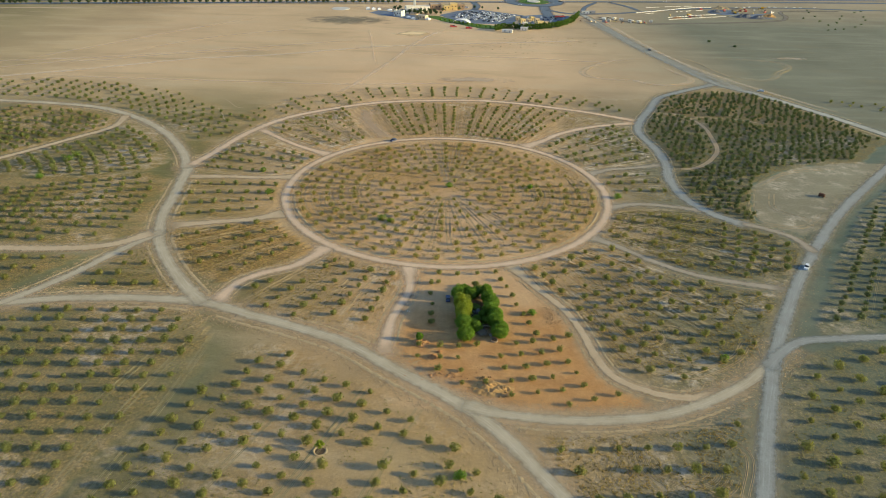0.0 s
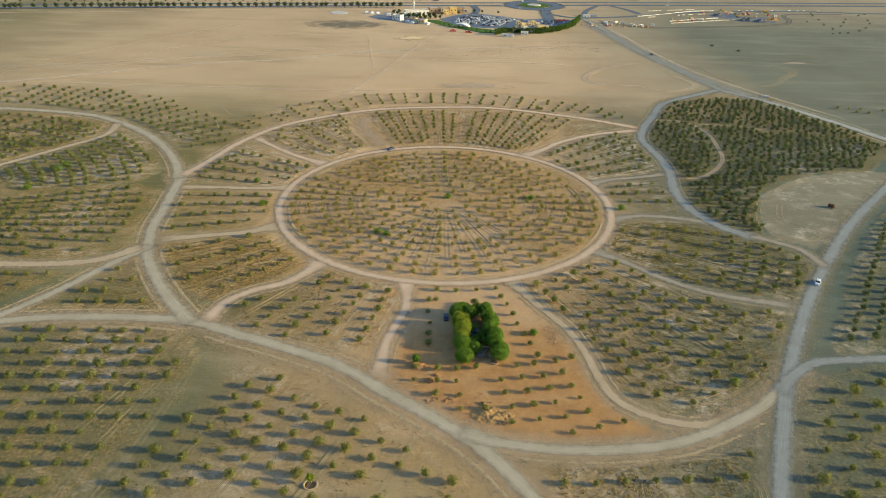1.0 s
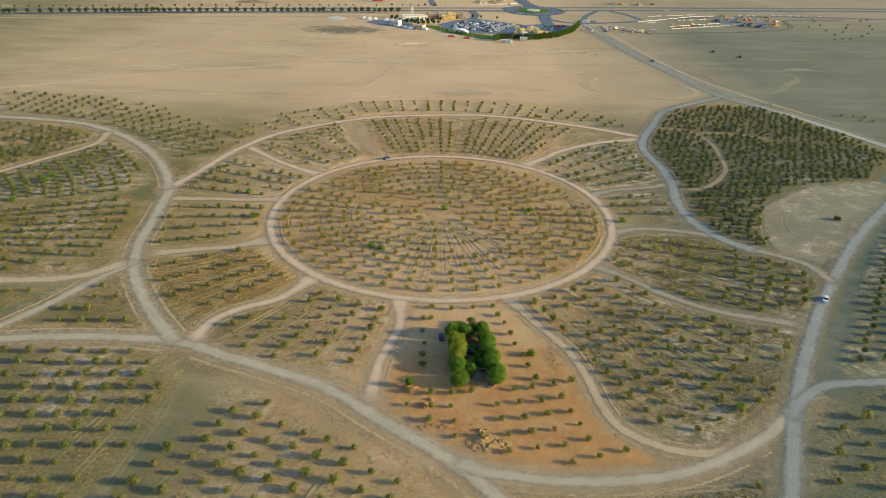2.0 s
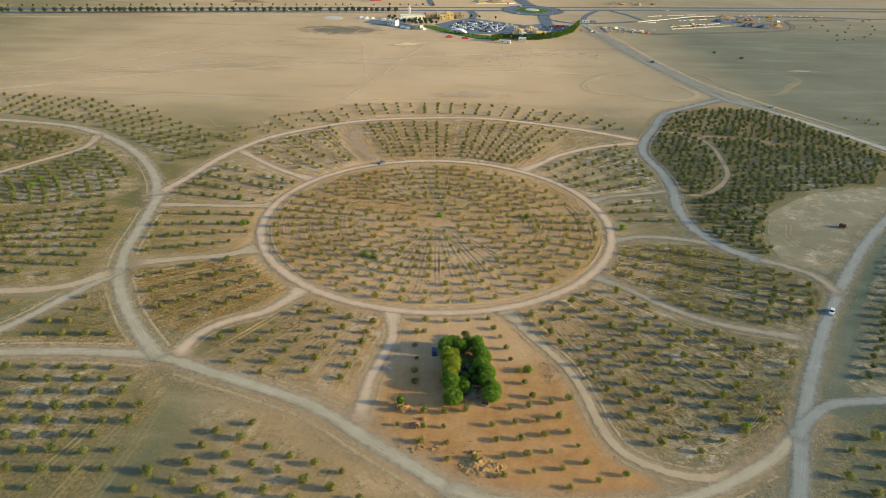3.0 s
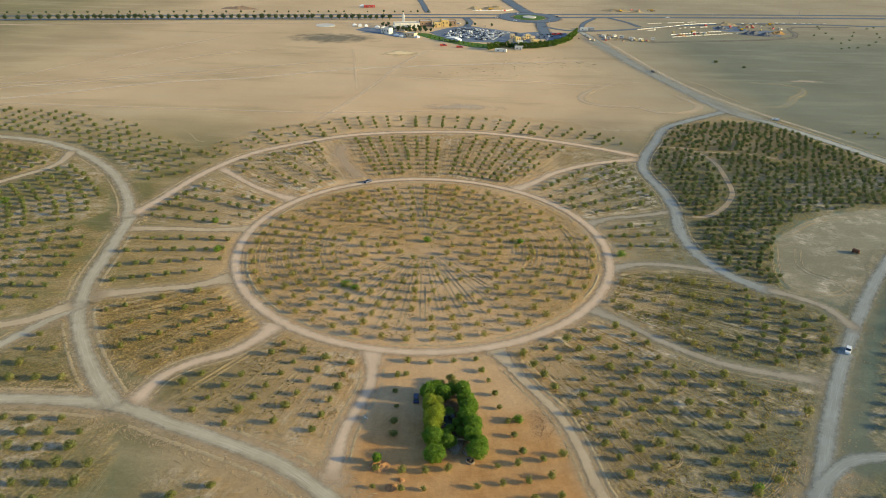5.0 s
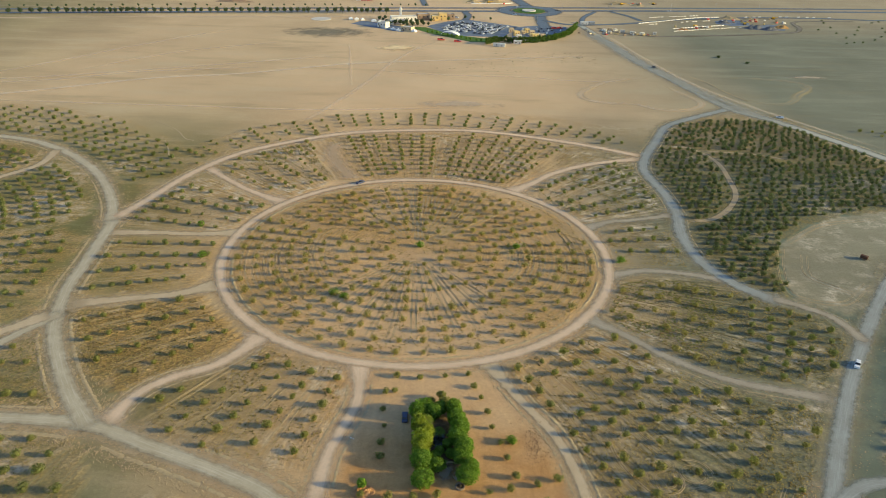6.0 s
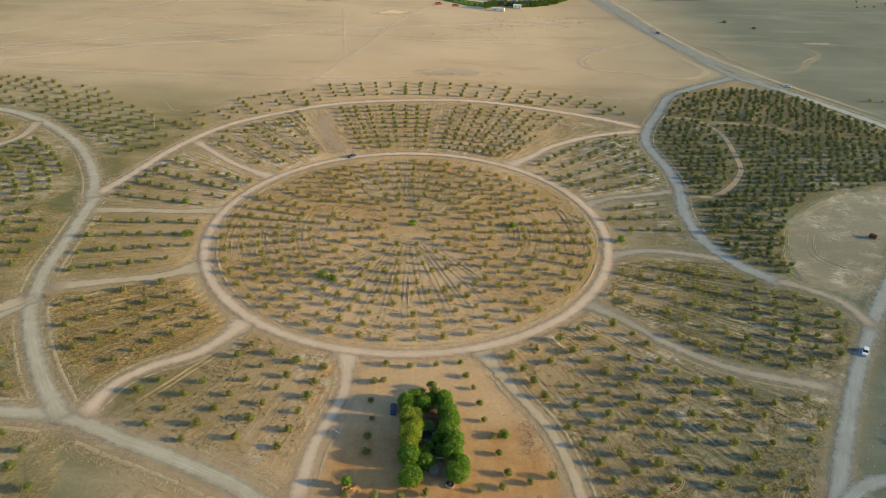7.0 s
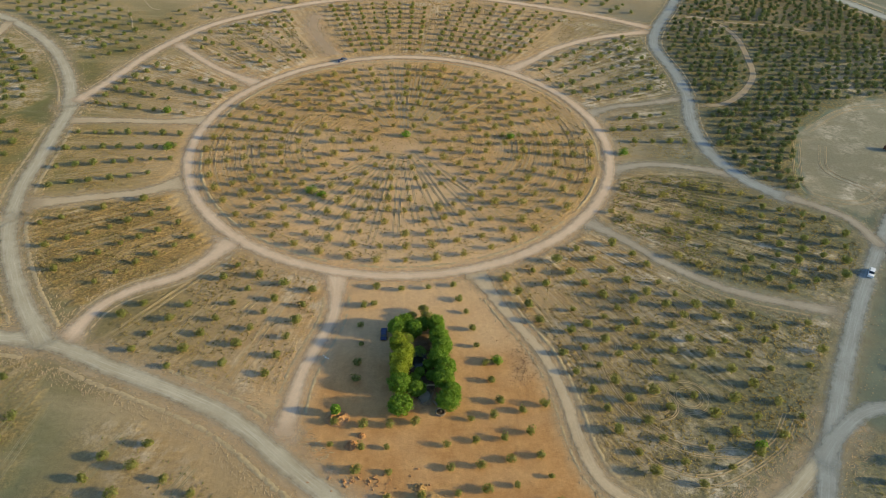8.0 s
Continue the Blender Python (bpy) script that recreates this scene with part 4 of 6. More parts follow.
ob = tree_thing("sapling", round_crown(g, 1.25, 0.9, 3.6, 520, 0.30), trunk_shape(g, 2.4, 0.09, 3), LEAF_LUSH, "small upright bright green tree on an earth mound", "tree")
ob.matrix_basis = pose(-7.5, 212.8, 0)


def mound(name, x, y, rx, ry, h, mat, label, seed, pit=0.0, lumps=0.7):
    n = 36
    verts, faces = [], []
    for i in range(n):
        for j in range(n):
            u, v = i / (n - 1) * 2 - 1, j / (n - 1) * 2 - 1
            r = math.hypot(u, v)
            f = max(0.0, 1 - r ** 1.5)
            k = 1 + lumps * 1.6 * noise.noise((u * 2.2 + seed, v * 2.2, seed)) + lumps * noise.noise((u * 6, v * 6 + seed, seed)) + 0.6 * lumps * noise.noise((u * 14, v * 14 + seed, seed))
            z = h * f * k - pit * h * max(0.0, 1 - (r / 0.45) ** 2)
            verts.append((u * rx, v * ry, z - 0.03 if f > 0 else -0.05))
    me = mesh_of(name, np.array(verts), sheet_faces(n, n)[:, ::-1], mat, True)
    ob = tagged(place(name, me), label, "mound")
    ob.matrix_basis = pose(x, y, 0)
    return ob


mound("earth_mound", -7.2, 211.6, 3.4, 2.8, 1.0, RED_EARTH, "small heap of red earth round a palm", 3, 0.5)
mound("sand_mound", 16.5, 186.8, 6.0, 4.6, 0.75, YELLOW_SAND, "uneven heap of yellow sand on red soil", 8)
mound("sand_mound", 21.8, 187.0, 3.4, 2.2, 0.5, YELLOW_SAND, "low spread of yellow sand on red soil", 12)
mound("sand_mound", 15.0, 192.0, 1.8, 1.4, 0.6, YELLOW_SAND, "small heap of yellow sand on red soil", 15)
mound("earth_mound", -2.6, 203.4, 1.9, 1.7, 0.9, RED_EARTH, "small lumpy heap of red earth", 21)
mound("earth_mound", -0.2, 206.4, 1.2, 1.0, 0.7, RED_EARTH, "small lumpy heap of red earth", 27)


# ---- plain solids ----
def block(bm, x, y, z, sx, sy, sz, bevel=0.0, taper=(1.0, 1.0), shift=(0.0, 0.0)):
    """A box on z, its top drawn in by taper and moved by shift."""
    r = bmesh.ops.create_cube(bm, size=1.0)
    vs = r["verts"]
    for v in vs:
        top = v.co.z > 0
        kx, ky = taper if top else (1, 1)
        v.co = Vector((x + v.co.x * sx * kx + (shift[0] if top else 0), y + v.co.y * sy * ky + (shift[1] if top else 0), z + (v.co.z + 0.5) * sz))
    if bevel:
        es = list({e for v in vs for e in v.link_edges})
        bmesh.ops.bevel(bm, geom=es, offset=bevel, segments=2, affect="EDGES", profile=0.6)
    return bm


def drum(bm, x, y, z, r, h, n=16, axis="Z", r2=None):
    m = Matrix.Translation((x, y, z + (h / 2 if axis == "Z" else 0)))
    if axis == "Y":
        m = m @ Matrix.Rotation(radians(90), 4, "X")
    bmesh.ops.create_cone(bm, cap_ends=True, segments=n, radius1=r, radius2=r if r2 is None else r2, depth=h, matrix=m)
    return bm


def paint(name, colour, rough=0.35):
    m = plain_material(name, colour, rough, vary=0.05)
    m.node_tree.nodes["Principled BSDF"].inputs["Coat Weight"].default_value = 0.3
    return m


WHITE = paint("white_car_paint", (0.75, 0.76, 0.76))
SILVER = paint("silver_car_paint", (0.45, 0.46, 0.47))
BLUE = paint("blue_car_paint", (0.014, 0.030, 0.095))
DARK = paint("dark_car_paint", (0.03, 0.035, 0.045))
RED = paint("red_car_paint", (0.50, 0.05, 0.035))
GLASS = plain_material("tinted_car_glass", (0.02, 0.025, 0.03), 0.08, vary=0.02)
RUBBER = plain_material("tyre_rubber", (0.02, 0.02, 0.02), 0.9)
STEEL = plain_material("grey_steel", (0.35, 0.35, 0.36), 0.4, 0.6)
LAMP = plain_material("lamp_lens", (0.7, 0.7, 0.66), 0.2)
LAMP_RED = plain_material("tail_lamp_lens", (0.4, 0.02, 0.02), 0.25)
PLASTER = plain_material("white_plaster", (0.72, 0.69, 0.61), 0.85, vary=0.10, scale=0.3)
BEIGE = plain_material("beige_plaster", (0.58, 0.46, 0.30), 0.85, vary=0.12, scale=0.3)
OCHRE = plain_material("ochre_plaster", (0.62, 0.46, 0.20), 0.85, vary=0.12, scale=0.3)
BROWN = plain_material("brown_plaster", (0.30, 0.21, 0.14), 0.85, vary=0.15, scale=0.3)
RUST = plain_material("rust_brown_steel", (0.115, 0.055, 0.032), 0.8, vary=0.35, scale=1.2)
PANE = plain_material("dark_window_glass", (0.03, 0.04, 0.05), 0.15, vary=0.02)
TENT = plain_material("white_canvas", (0.80, 0.79, 0.76), 0.8, vary=0.05)
ASPHALT = plain_material("asphalt", (0.150, 0.185, 0.235), 0.9, vary=0.2, scale=0.12)
LAWN = plain_material("watered_lawn", (0.075, 0.150, 0.025), 0.95, vary=0.35, scale=0.4)
CONCRETE = plain_material("pale_concrete", (0.55, 0.52, 0.46), 0.85, vary=0.12, scale=0.2)
STONE = plain_material("grey_brown_stone", (0.26, 0.20, 0.145), 0.9, vary=0.3, scale=1.5)
WET = plain_material("damp_dark_soil", (0.085, 0.060, 0.036), 0.8, vary=0.3, scale=0.6)
POND = plain_material("still_pond_water", (0.018, 0.022, 0.018), 0.05, vary=0.1)
ASH = plain_material("grey_dry_twigs", (0.36, 0.33, 0.29), 0.9)
YELLOW = plain_material("yellow_machine_paint", (0.60, 0.36, 0.04), 0.5)
POLE = plain_material("painted_pole", (0.50, 0.47, 0.42), 0.6)


def wheel(ob, x, y, r, w):
    t = part("wheel", drum(bmesh.new(), 0, 0, 0, r, w, 16, "Y"), RUBBER, ob)
    t.location = (x, y, r)
    part("rim", drum(bmesh.new(), 0, 0, 0, r * 0.6, w + 0.03, 10, "Y"), STEEL, t)


def car(colour, label, kind="sedan", lamps=True, group=""):
    """A vehicle along x, its nose at +x."""
    ob = tagged(new("car" if kind != "pickup" else "pickup_truck"), label, "car" if kind != "pickup" else "truck", group)
    L, W, H = {"sedan": (4.7, 1.82, 1.45), "suv": (4.9, 1.95, 1.82), "pickup": (5.2, 1.9, 1.75)}[kind]
    deck = H * 0.56
    bm = block(bmesh.new(), 0, 0, 0.28, L, W, deck - 0.28, 0.12, (0.97, 0.92))
    if kind == "pickup":
        block(bm, -L * 0.27, W * 0.42, deck - 0.05, L * 0.42, 0.08, 0.35)
        block(bm, -L * 0.27, -W * 0.42, deck - 0.05, L * 0.42, 0.08, 0.35)
        block(bm, -L * 0.475, 0, deck - 0.05, 0.08, W * 0.86, 0.35)
    part("body", bm, colour, ob)
    cl = {"sedan": (0.52, -0.03), "suv": (0.64, -0.11), "pickup": (0.34, 0.06)}[kind]
    part("glasshouse", block(bmesh.new(), L * cl[1], 0, deck - 0.04, L * cl[0], W * 0.88, (H - deck) * 0.82, 0.06, (0.72, 0.84), (-0.05, 0)), GLASS, ob)
    part("roof", block(bmesh.new(), L * cl[1] - 0.05, 0, deck - 0.04 + (H - deck) * 0.80, L * cl[0] * 0.73, W * 0.75, 0.07, 0.03, (0.94, 0.94)), colour, ob)
    for x in (-L * 0.31, L * 0.31):
        for y in (-W * 0.44, W * 0.44):
            wheel(ob, x, y, 0.34, 0.24)
    if lamps:
        for y in (-W * 0.33, W * 0.33):
            part("headlight", block(bmesh.new(), L * 0.475, y, deck - 0.26, 0.12, 0.34, 0.15, 0.02), LAMP, ob)
            part("tail_light", block(bmesh.new(), -L * 0.475, y, deck - 0.24, 0.10, 0.30, 0.16, 0.02), LAMP_RED, ob)
            part("mirror", block(bmesh.new(), L * 0.14, y * 1.62, deck - 0.02, 0.12, 0.2, 0.14, 0.02), colour, ob)
    return ob


# ---- vehicles near the planted circle ----
car(BLUE, "dark blue saloon car parked beside the grove").matrix_basis = pose(2.5, 242.0, 0, 0, 0, 92)
car(BLUE, "dark blue pickup truck stopped on the ring track", "pickup").matrix_basis = pose(-33.8, 432.0, 0, 0, 0, 52)
car(WHITE, "white off-road car driving on the gravel road", "suv").matrix_basis = pose(160.4, 275.8, 0, 0, 0, -122)
car(WHITE, "white pickup truck stopped beside the gravel road", "pickup").matrix_basis = pose(254.2, 575.5, 0, 0, 0, 160)
car(DARK, "dark off-road car on the long gravel road", "suv").matrix_basis = pose(199.6, 723.6, 0, 0, 0, -78)


def tank_trailer():
    ob = tagged(new("tank_trailer"), "rusty brown steel tank trailer standing on bare sand", "trailer")
    part("tank", block(bmesh.new(), 0, 0, 0.75, 4.2, 2.3, 1.9, 0.25), RUST, ob)
    bm = block(bmesh.new(), 0, 0.75, 0.5, 4.8, 0.16, 0.22)
    block(bm, 0, -0.75, 0.5, 4.8, 0.16, 0.22)
    part("chassis", bm, RUST, ob)
    part("drawbar", block(bmesh.new(), 3.0, 0, 0.5, 1.6, 0.14, 0.14), RUST, ob)
    part("hatch", drum(bmesh.new(), 0.3, 0, 2.63, 0.42, 0.14, 14), RUST, ob)
    for x in (-1.2, 1.2):
        for y in (-1.0, 1.0):
            wheel(ob, x, y, 0.42, 0.28)
    ob.matrix_basis = pose(204.2, 357.4, 0, 0, 0, -48)
    ob.scale = (0.72, 0.72, 0.72)


tank_trailer()


# ---- inside and round the grove ----
def blob(name, cx, cy, rx, ry, z, mat, seed, n=40, rough=0.22):
    """A flat uneven patch on the ground."""
    v = [(0, 0, 0)]
    for i in range(n):
        a = 2 * math.pi * i / n
        k = 1 + rough * noise.noise((math.cos(a) * 1.7 + seed, math.sin(a) * 1.7, seed)) * 2
        v.append((rx * k * math.cos(a), ry * k * math.sin(a), 0))
    me = mesh_of(name, np.array(v), np.array([(0, 1 + i, 1 + (i + 1) % n) for i in range(n)]), mat)
    ob = place(name, me)
    ob.location = (cx, cy, z)
    return ob


STAINS = []


def stain_material(name, colour, cover, scale=0.07, wild=1.6):
    m, nt, b = material(name, 0.95)
    v = coords(nt)
    nt.links.new(mix(nt, remap(nt, noise_of(nt, v, scale * 4, 6.0, 0.7), 0.3, 0.7), tuple(0.8 * x for x in colour), tuple(1.15 * x for x in colour)), b.inputs["Base Color"])
    edge = calc(nt, "ADD", attribute(nt, "across").outputs["Fac"], calc(nt, "MULTIPLY", calc(nt, "SUBTRACT", noise_of(nt, v, scale, 5.0, 0.6), 0.5), wild))
    nt.links.new(remap(nt, edge, 0.25, 0.9, cover, 0.0, True), b.inputs["Alpha"])
    return m


def sand_patch(x, y, rx, ry, mat, label, name="sand_patch", category="sand"):
    """A soft-edged patch of another soil on the ground."""
    line = arc(0, 0, 1, 0, 351, 0.157)
    n = len(line)
    rings = [0.02, 0.3, 0.55, 0.75, 0.9, 1.0]
    v = np.vstack([np.c_[line * (rx * k, ry * k), np.zeros(n)] for k in rings])
    f = np.array([(a * n + i, a * n + (i + 1) % n, (a + 1) * n + (i + 1) % n, (a + 1) * n + i) for a in range(5) for i in range(n)])[:, ::-1]
    me = mesh_of(name, v, f, mat)
    floats(me, "across", np.repeat(rings, n))
    ob = place(name, me)
    STAINS.append(ob)
    ob.location = (x, y, level + 0.004 * len(STAINS))
    tagged(ob, label, category, kind="structure")


# dark soil patch over the grove's ground, fading out at its edge
sand_patch(14.8, 230.0, 10.5, 20.0, stain_material("dark_grove_soil", (0.115, 0.080, 0.045), 0.85, 0.25, 0.8), "dark soil under the trees of the grove", "grove_floor", "soil")
tagged(blob("pond", 13.6, 232.0, 1.9, 5.6, level + 0.02, POND, 9.0), "narrow dark pond between the trees", "pond", kind="structure")
sand_patch(15.2, 219.6, 3.0, 4.4, stain_material("trodden_sand", (0.27, 0.225, 0.16), 0.9, 0.4, 0.6), "small pale sandy clearing in the grove", "sandy_clearing", "clearing")
for x, y, l, a in ((16.2, 223.6, 3.2, 80), (12.2, 233.2, 2.6, 20)):
    me = ridge("pond_bank", arc(0, 0, l, a - 40, a + 40, 0.3) - (0, l), 0.7, 0.35, BERM, x)
    ob = tagged(place("pond_bank", me), "low sandy bank along the pond", "bank")
    ob.location = (x + 1.0, y, level)


def ringed_well(x, y):
    ob = tagged(new("stone_well"), "round stone-edged well at the foot of the grove", "well")
    ob.matrix_basis = pose(x, y, 0)
    part("basin", drum(bmesh.new(), 0, 0, 0, 1.0, 0.22, 24), WET, ob)
    bm = block(bmesh.new(), 0, 0, 0, 0.46, 0.42, 0.5, 0.08, (0.85, 0.8))
    me = bpy.data.meshes.new("stone")
    bm.to_mesh(me)
    bm.free()
    me.materials.append(STONE)
    for i in range(18):
        a = 2 * math.pi * i / 18
        s = place("stone", me, ob)
        s.matrix_local = pose(1.22 * math.cos(a), 1.22 * math.sin(a), 0, 0, 0, math.degrees(a) + 90 + 9 * math.sin(i * 5.1)) @ Matrix.Scale(0.85 + 0.25 * abs(math.sin(i * 3.3)), 4)
    part("stump", drum(bmesh.new(), 0.1, 0.1, 0.2, 0.3, 0.7, 9, r2=0.22), BARK, ob)


ringed_well(19.6, 214.4)


def dry_shrub(x, y, h, seed, label):
    g = np.random.default_rng(seed)
    ob = tagged(new("dry_shrub"), label, "shrub")
    ob.matrix_basis = pose(x, y, 0)
    twigs = []
    for i in range(26):
        a, e, l = g.random() * 6.28, 0.5 + 0.9 * g.random(), h * (0.6 + 0.5 * g.random())
        d = np.array([math.cos(a) * math.cos(e), math.sin(a) * math.cos(e), math.sin(e)])
        twigs.append(tube([(0, 0, 0), tuple(d * l * 0.5), tuple(d * l + g.normal(size=3) * 0.15)], [0.06, 0.04, 0.02], 4))
    place("twigs", mesh_of("twigs", *join(twigs), ASH), ob)


dry_shrub(18.4, 216.9, 1.8, 2, "grey leafless shrub beside the stone well")


def pit_tree(x, y):
    """A taller young tree standing in a dug watering pit."""
    g = np.random.default_rng(5)
    ob = tree_thing("staked_tree", crown_shape(g, 1.5, 1.6, 3.9, 10, 26, 0.32), trunk_shape(g, 2.9, 0.1, 3), LEAF_YELLOW, "slender young tree in a ringed watering pit")
    ob.matrix_basis = pose(x, y, 0)
    part("pit_soil", drum(bmesh.new(), 0, 0, 0.0, 1.5, 0.02, 24), WET, ob, "damp dark soil")
    place("earth_rim", ridge("earth_rim", arc(0, 0, 1.9, 0, 345, 0.25), 0.8, 0.4, BERM, 2.0, True), ob)


pit_tree(-34.2, 156.0)


DARK_EARTH = earth_material("turned_earth", (0.38, 0.235, 0.115), (0.27, 0.16, 0.078))
# duller ruts, to match ground whose colour holds the lens vignette
RUT_DULL = earth_material("rutted_tinted_soil", (0.29, 0.25, 0.14), (0.21, 0.185, 0.10))


# ---- loose earth along the roads, wheel ruts, clods ----
def banks(key, side, offset, height, width, a=0.0, b=1.0, seed=1.0):
    line = LINES[key]
    n = len(line)
    line = line[int(a * n):max(int(b * n), int(a * n) + 3)]
    dense = glide(line[::2], 0.7)
    others = [q for k, q in LINES.items() if k != key]
    me = ridge("earth_bank", dense + sides(dense) * side * offset, width * 0.9, height * 0.38, BERM, seed, off_lines=others, scale=0.8)
    tagged(place("earth_bank", me), "uneven low bank of graded earth along a track", "bank", kind="structure")


for args in (("south", -1, 6.2, 0.42, 2.0, 0.28, 1.0, 1.0), ("south", 1, 5.4, 0.34, 1.6, 0.1, 0.36, 2.0), ("south", 1, 5.6, 0.36, 1.6, 0.50, 0.66, 3.0),
             ("west", 1, 5.4, 0.38, 1.8, 0.08, 0.95, 4.0), ("west", -1, 5.4, 0.40, 2.0, 0.02, 0.98, 5.0), ("spoke_f", -1, 3.4, 0.36, 1.2, 0.12, 0.85, 6.0),
             ("spoke_f", 1, 3.6, 0.42, 1.5, 0.15, 0.9, 7.0), 
             ("winding", 1, 4.4, 0.45, 1.2, 0.2, 0.85, 10.0), ("winding", -1, 4.4, 0.45, 1.2, 0.26, 0.75, 11.0), ("northwest", 1, 5.2, 0.32, 1.5, 0.0, 0.5, 12.0),
             ("spoke_d", 1, 3.8, 0.30, 1.2, 0.1, 0.8, 13.0), ("spoke_d", -1, 3.8, 0.30, 1.2, 0.1, 0.9, 14.0), ("spoke_e", -1, 4.0, 0.32, 1.3, 0.2, 0.95, 15.0),
             ("spoke_e", 1, 4.0, 0.28, 1.2, 0.2, 0.9, 16.0), ("spoke_g", -1, 3.8, 0.30, 1.2, 0.1, 0.9, 17.0), ("southeast", -1, 5.0, 0.30, 1.6, 0.1, 0.9, 18.0),
             ("spoke_a", -1, 3.8, 0.30, 1.2, 0.1, 0.9, 19.0), ("spoke_j", -1, 4.2, 0.26, 1.2, 0.1, 0.9, 20.0), ("outer", 1, 4.4, 0.24, 1.4, 0.0, 0.3, 21.0),
             ("diagonal", 1, 6.4, 0.35, 1.8, 0.35, 0.8, 22.0), ("diagonal", -1, 6.4, 0.35, 1.8, 0.35, 0.9, 23.0), ("westa", -1, 4.6, 0.34, 1.5, 0.1, 0.8, 24.0)):
    banks(*args)
RING_BANK = ridge("earth_bank", arc(CX, CY, RING - 4.6, -172, 176, 0.7), 1.3, 0.22, BERM, 31.0, off_lines=[q for k, q in LINES.items() if k != "ring"])
tagged(place("earth_bank", RING_BANK), "uneven low bank of graded earth along a track", "bank", kind="structure")


def ruts(lines, label, gauge=1.7, height=0.13, width=0.30, mat=RUT):
    """Bundles of thin wheel ruts with raised edges that fade out at their ends."""
    made = []
    for i, line in enumerate(lines):
        n = sides(line)
        for k in (-0.68, -0.40, 0.40, 0.68):
            me = ridge("rut", line + n * (k * gauge + 0.12 * random.random()), width, height * (0.5 + 0.8 * random.random()), mat, i * 1.7, scale=0.05, calm=0.55)
            v = np.zeros(len(me.vertices) * 3, np.float32)
            me.vertices.foreach_get("co", v)
            v = v.reshape(-1, 3)
            end = np.clip(np.minimum(np.arange(len(line)), np.arange(len(line))[::-1]) / (0.3 * len(line)), 0, 1)
            v[:, 2] = np.where(v[:, 2] > 0, v[:, 2] * np.repeat(end, 5), v[:, 2])
            made.append((v, sheet_faces(len(line), 5)))
            bpy.data.meshes.remove(me)
    ob = place("wheel_ruts", mesh_of("wheel_ruts", *join(made), mat, True))
    tagged(ob, label, "wheel ruts", kind="structure")


def ray(angle, r0, r1):
    a = radians(angle)
    t = np.linspace(r0, r1, max(4, int((r1 - r0) / 1.5)))
    return np.c_[CX + t * math.cos(a), CY + t * math.sin(a)]


circle_arcs = []
for i, r in enumerate(np.arange(42, 80, 4.9)):
    w = 26 + 0.35 * r
    circle_arcs.append(arc(CX, CY, r, 184 - w * (0.6 + 0.4 * random.random()), 184 + w * (0.95 + 0.3 * random.random()), 1.2))
    circle_arcs.append(arc(CX, CY, r, -4 - w * (0.6 + 0.4 * random.random()), -4 + w * (0.5 + 0.4 * random.random()), 1.2))
ruts(circle_arcs, "curved wheel ruts between the rings of young trees", 1.8, 0.18, 0.34, RUT)
ruts([ray(a + random.random(), 12 + 10 * random.random(), 60 + 17 * random.random()) for a in (48, 56, 64, 73, 80, 87, 94, 101, 110, 120)]
     + [ray(a + random.random(), 9, 58 + 19 * random.random()) for a in (-53, -60, -67, -74, -82, -89, -96, -103, -110, -118, -124, -132)],
     "straight wheel ruts fanning out through the planted circle", 1.8, 0.20, 0.46)
ruts([glide([(1, 364), (-3, 395), (-12, 433)], 1.2), glide([(2, 364), (0, 395), (-3, 434)], 1.2), glide([(3, 364), (6, 395), (8, 433)], 1.2), glide([(4, 362), (15, 390), (24, 428)], 1.2), glide([(5, 360), (20, 386), (37, 424)], 1.2), glide([(6, 358), (24, 372), (52, 384)], 1.2)],
     "deep wheel ruts meeting at the bush in the middle", 1.7, 0.20, 0.40)
ruts([ray(a, 94, 158) for a in (82, 84.5, 87, 97, 99.5, 103)], "wheel ruts between rows of young trees")
ruts([ray(-64.1 + 3.02 * k + 0.4 * random.random(), 96 + 14 * random.random(), 128 + 26 * random.random()) for k in range(8)]
     + [arc(62 + 26 * random.random(), 262 - 50 * random.random(), 3.5 + 3.5 * random.random(), 360 * random.random() - 360, 130 * random.random() + 60, 0.8) for _ in range(9)],
     "ploughed lines and turning loops over weedy sand", 1.9, 0.15, 0.34)
ruts([ray(-33.5 + 5.54 * k, 95, 150 + 10 * random.random()) for k in range(5)] + [arc(CX, CY, r, -34 + 3 * random.random(), -14 - 4 * random.random(), 1.2) for r in (96, 103, 110)],
     "curved wheel ruts among weeds and young trees", 2.0, 0.14, 0.34)
ruts([ray(a, 94, 134) for a in (23.0, 28.8, 34.6, 40.3)] + [ray(a, 95, 150) for a in (115.2, 120.8, 126.5, 132.1, 137.7)] + [ray(a, 94, 140) for a in (154.7, 160.4, 166.1, 171.9)]
     + [ray(a, 95, 134) for a in (182.5, 188.3, 194.1, 204.0, 210.1, 216.3, 222.4)], "straight wheel ruts between rows of young trees", 2.0, 0.12, 0.34)
ruts([ray(a, 94, 94 + 60 * random.random() + 20) for a in (-68.5, -64.2, -62.5, -57.0, -52.5, -48, -43)] + [ray(a, 96, 130) for a in (-14, -19, -25)], "wheel ruts between rows of young trees")
ruts([ray(a, 95, 140) for a in (236, 242.5, 248, 253)] + [glide([(-72, 232), (-50, 252), (-32, 272)], 1.2)], "crossing wheel ruts over planted sand")
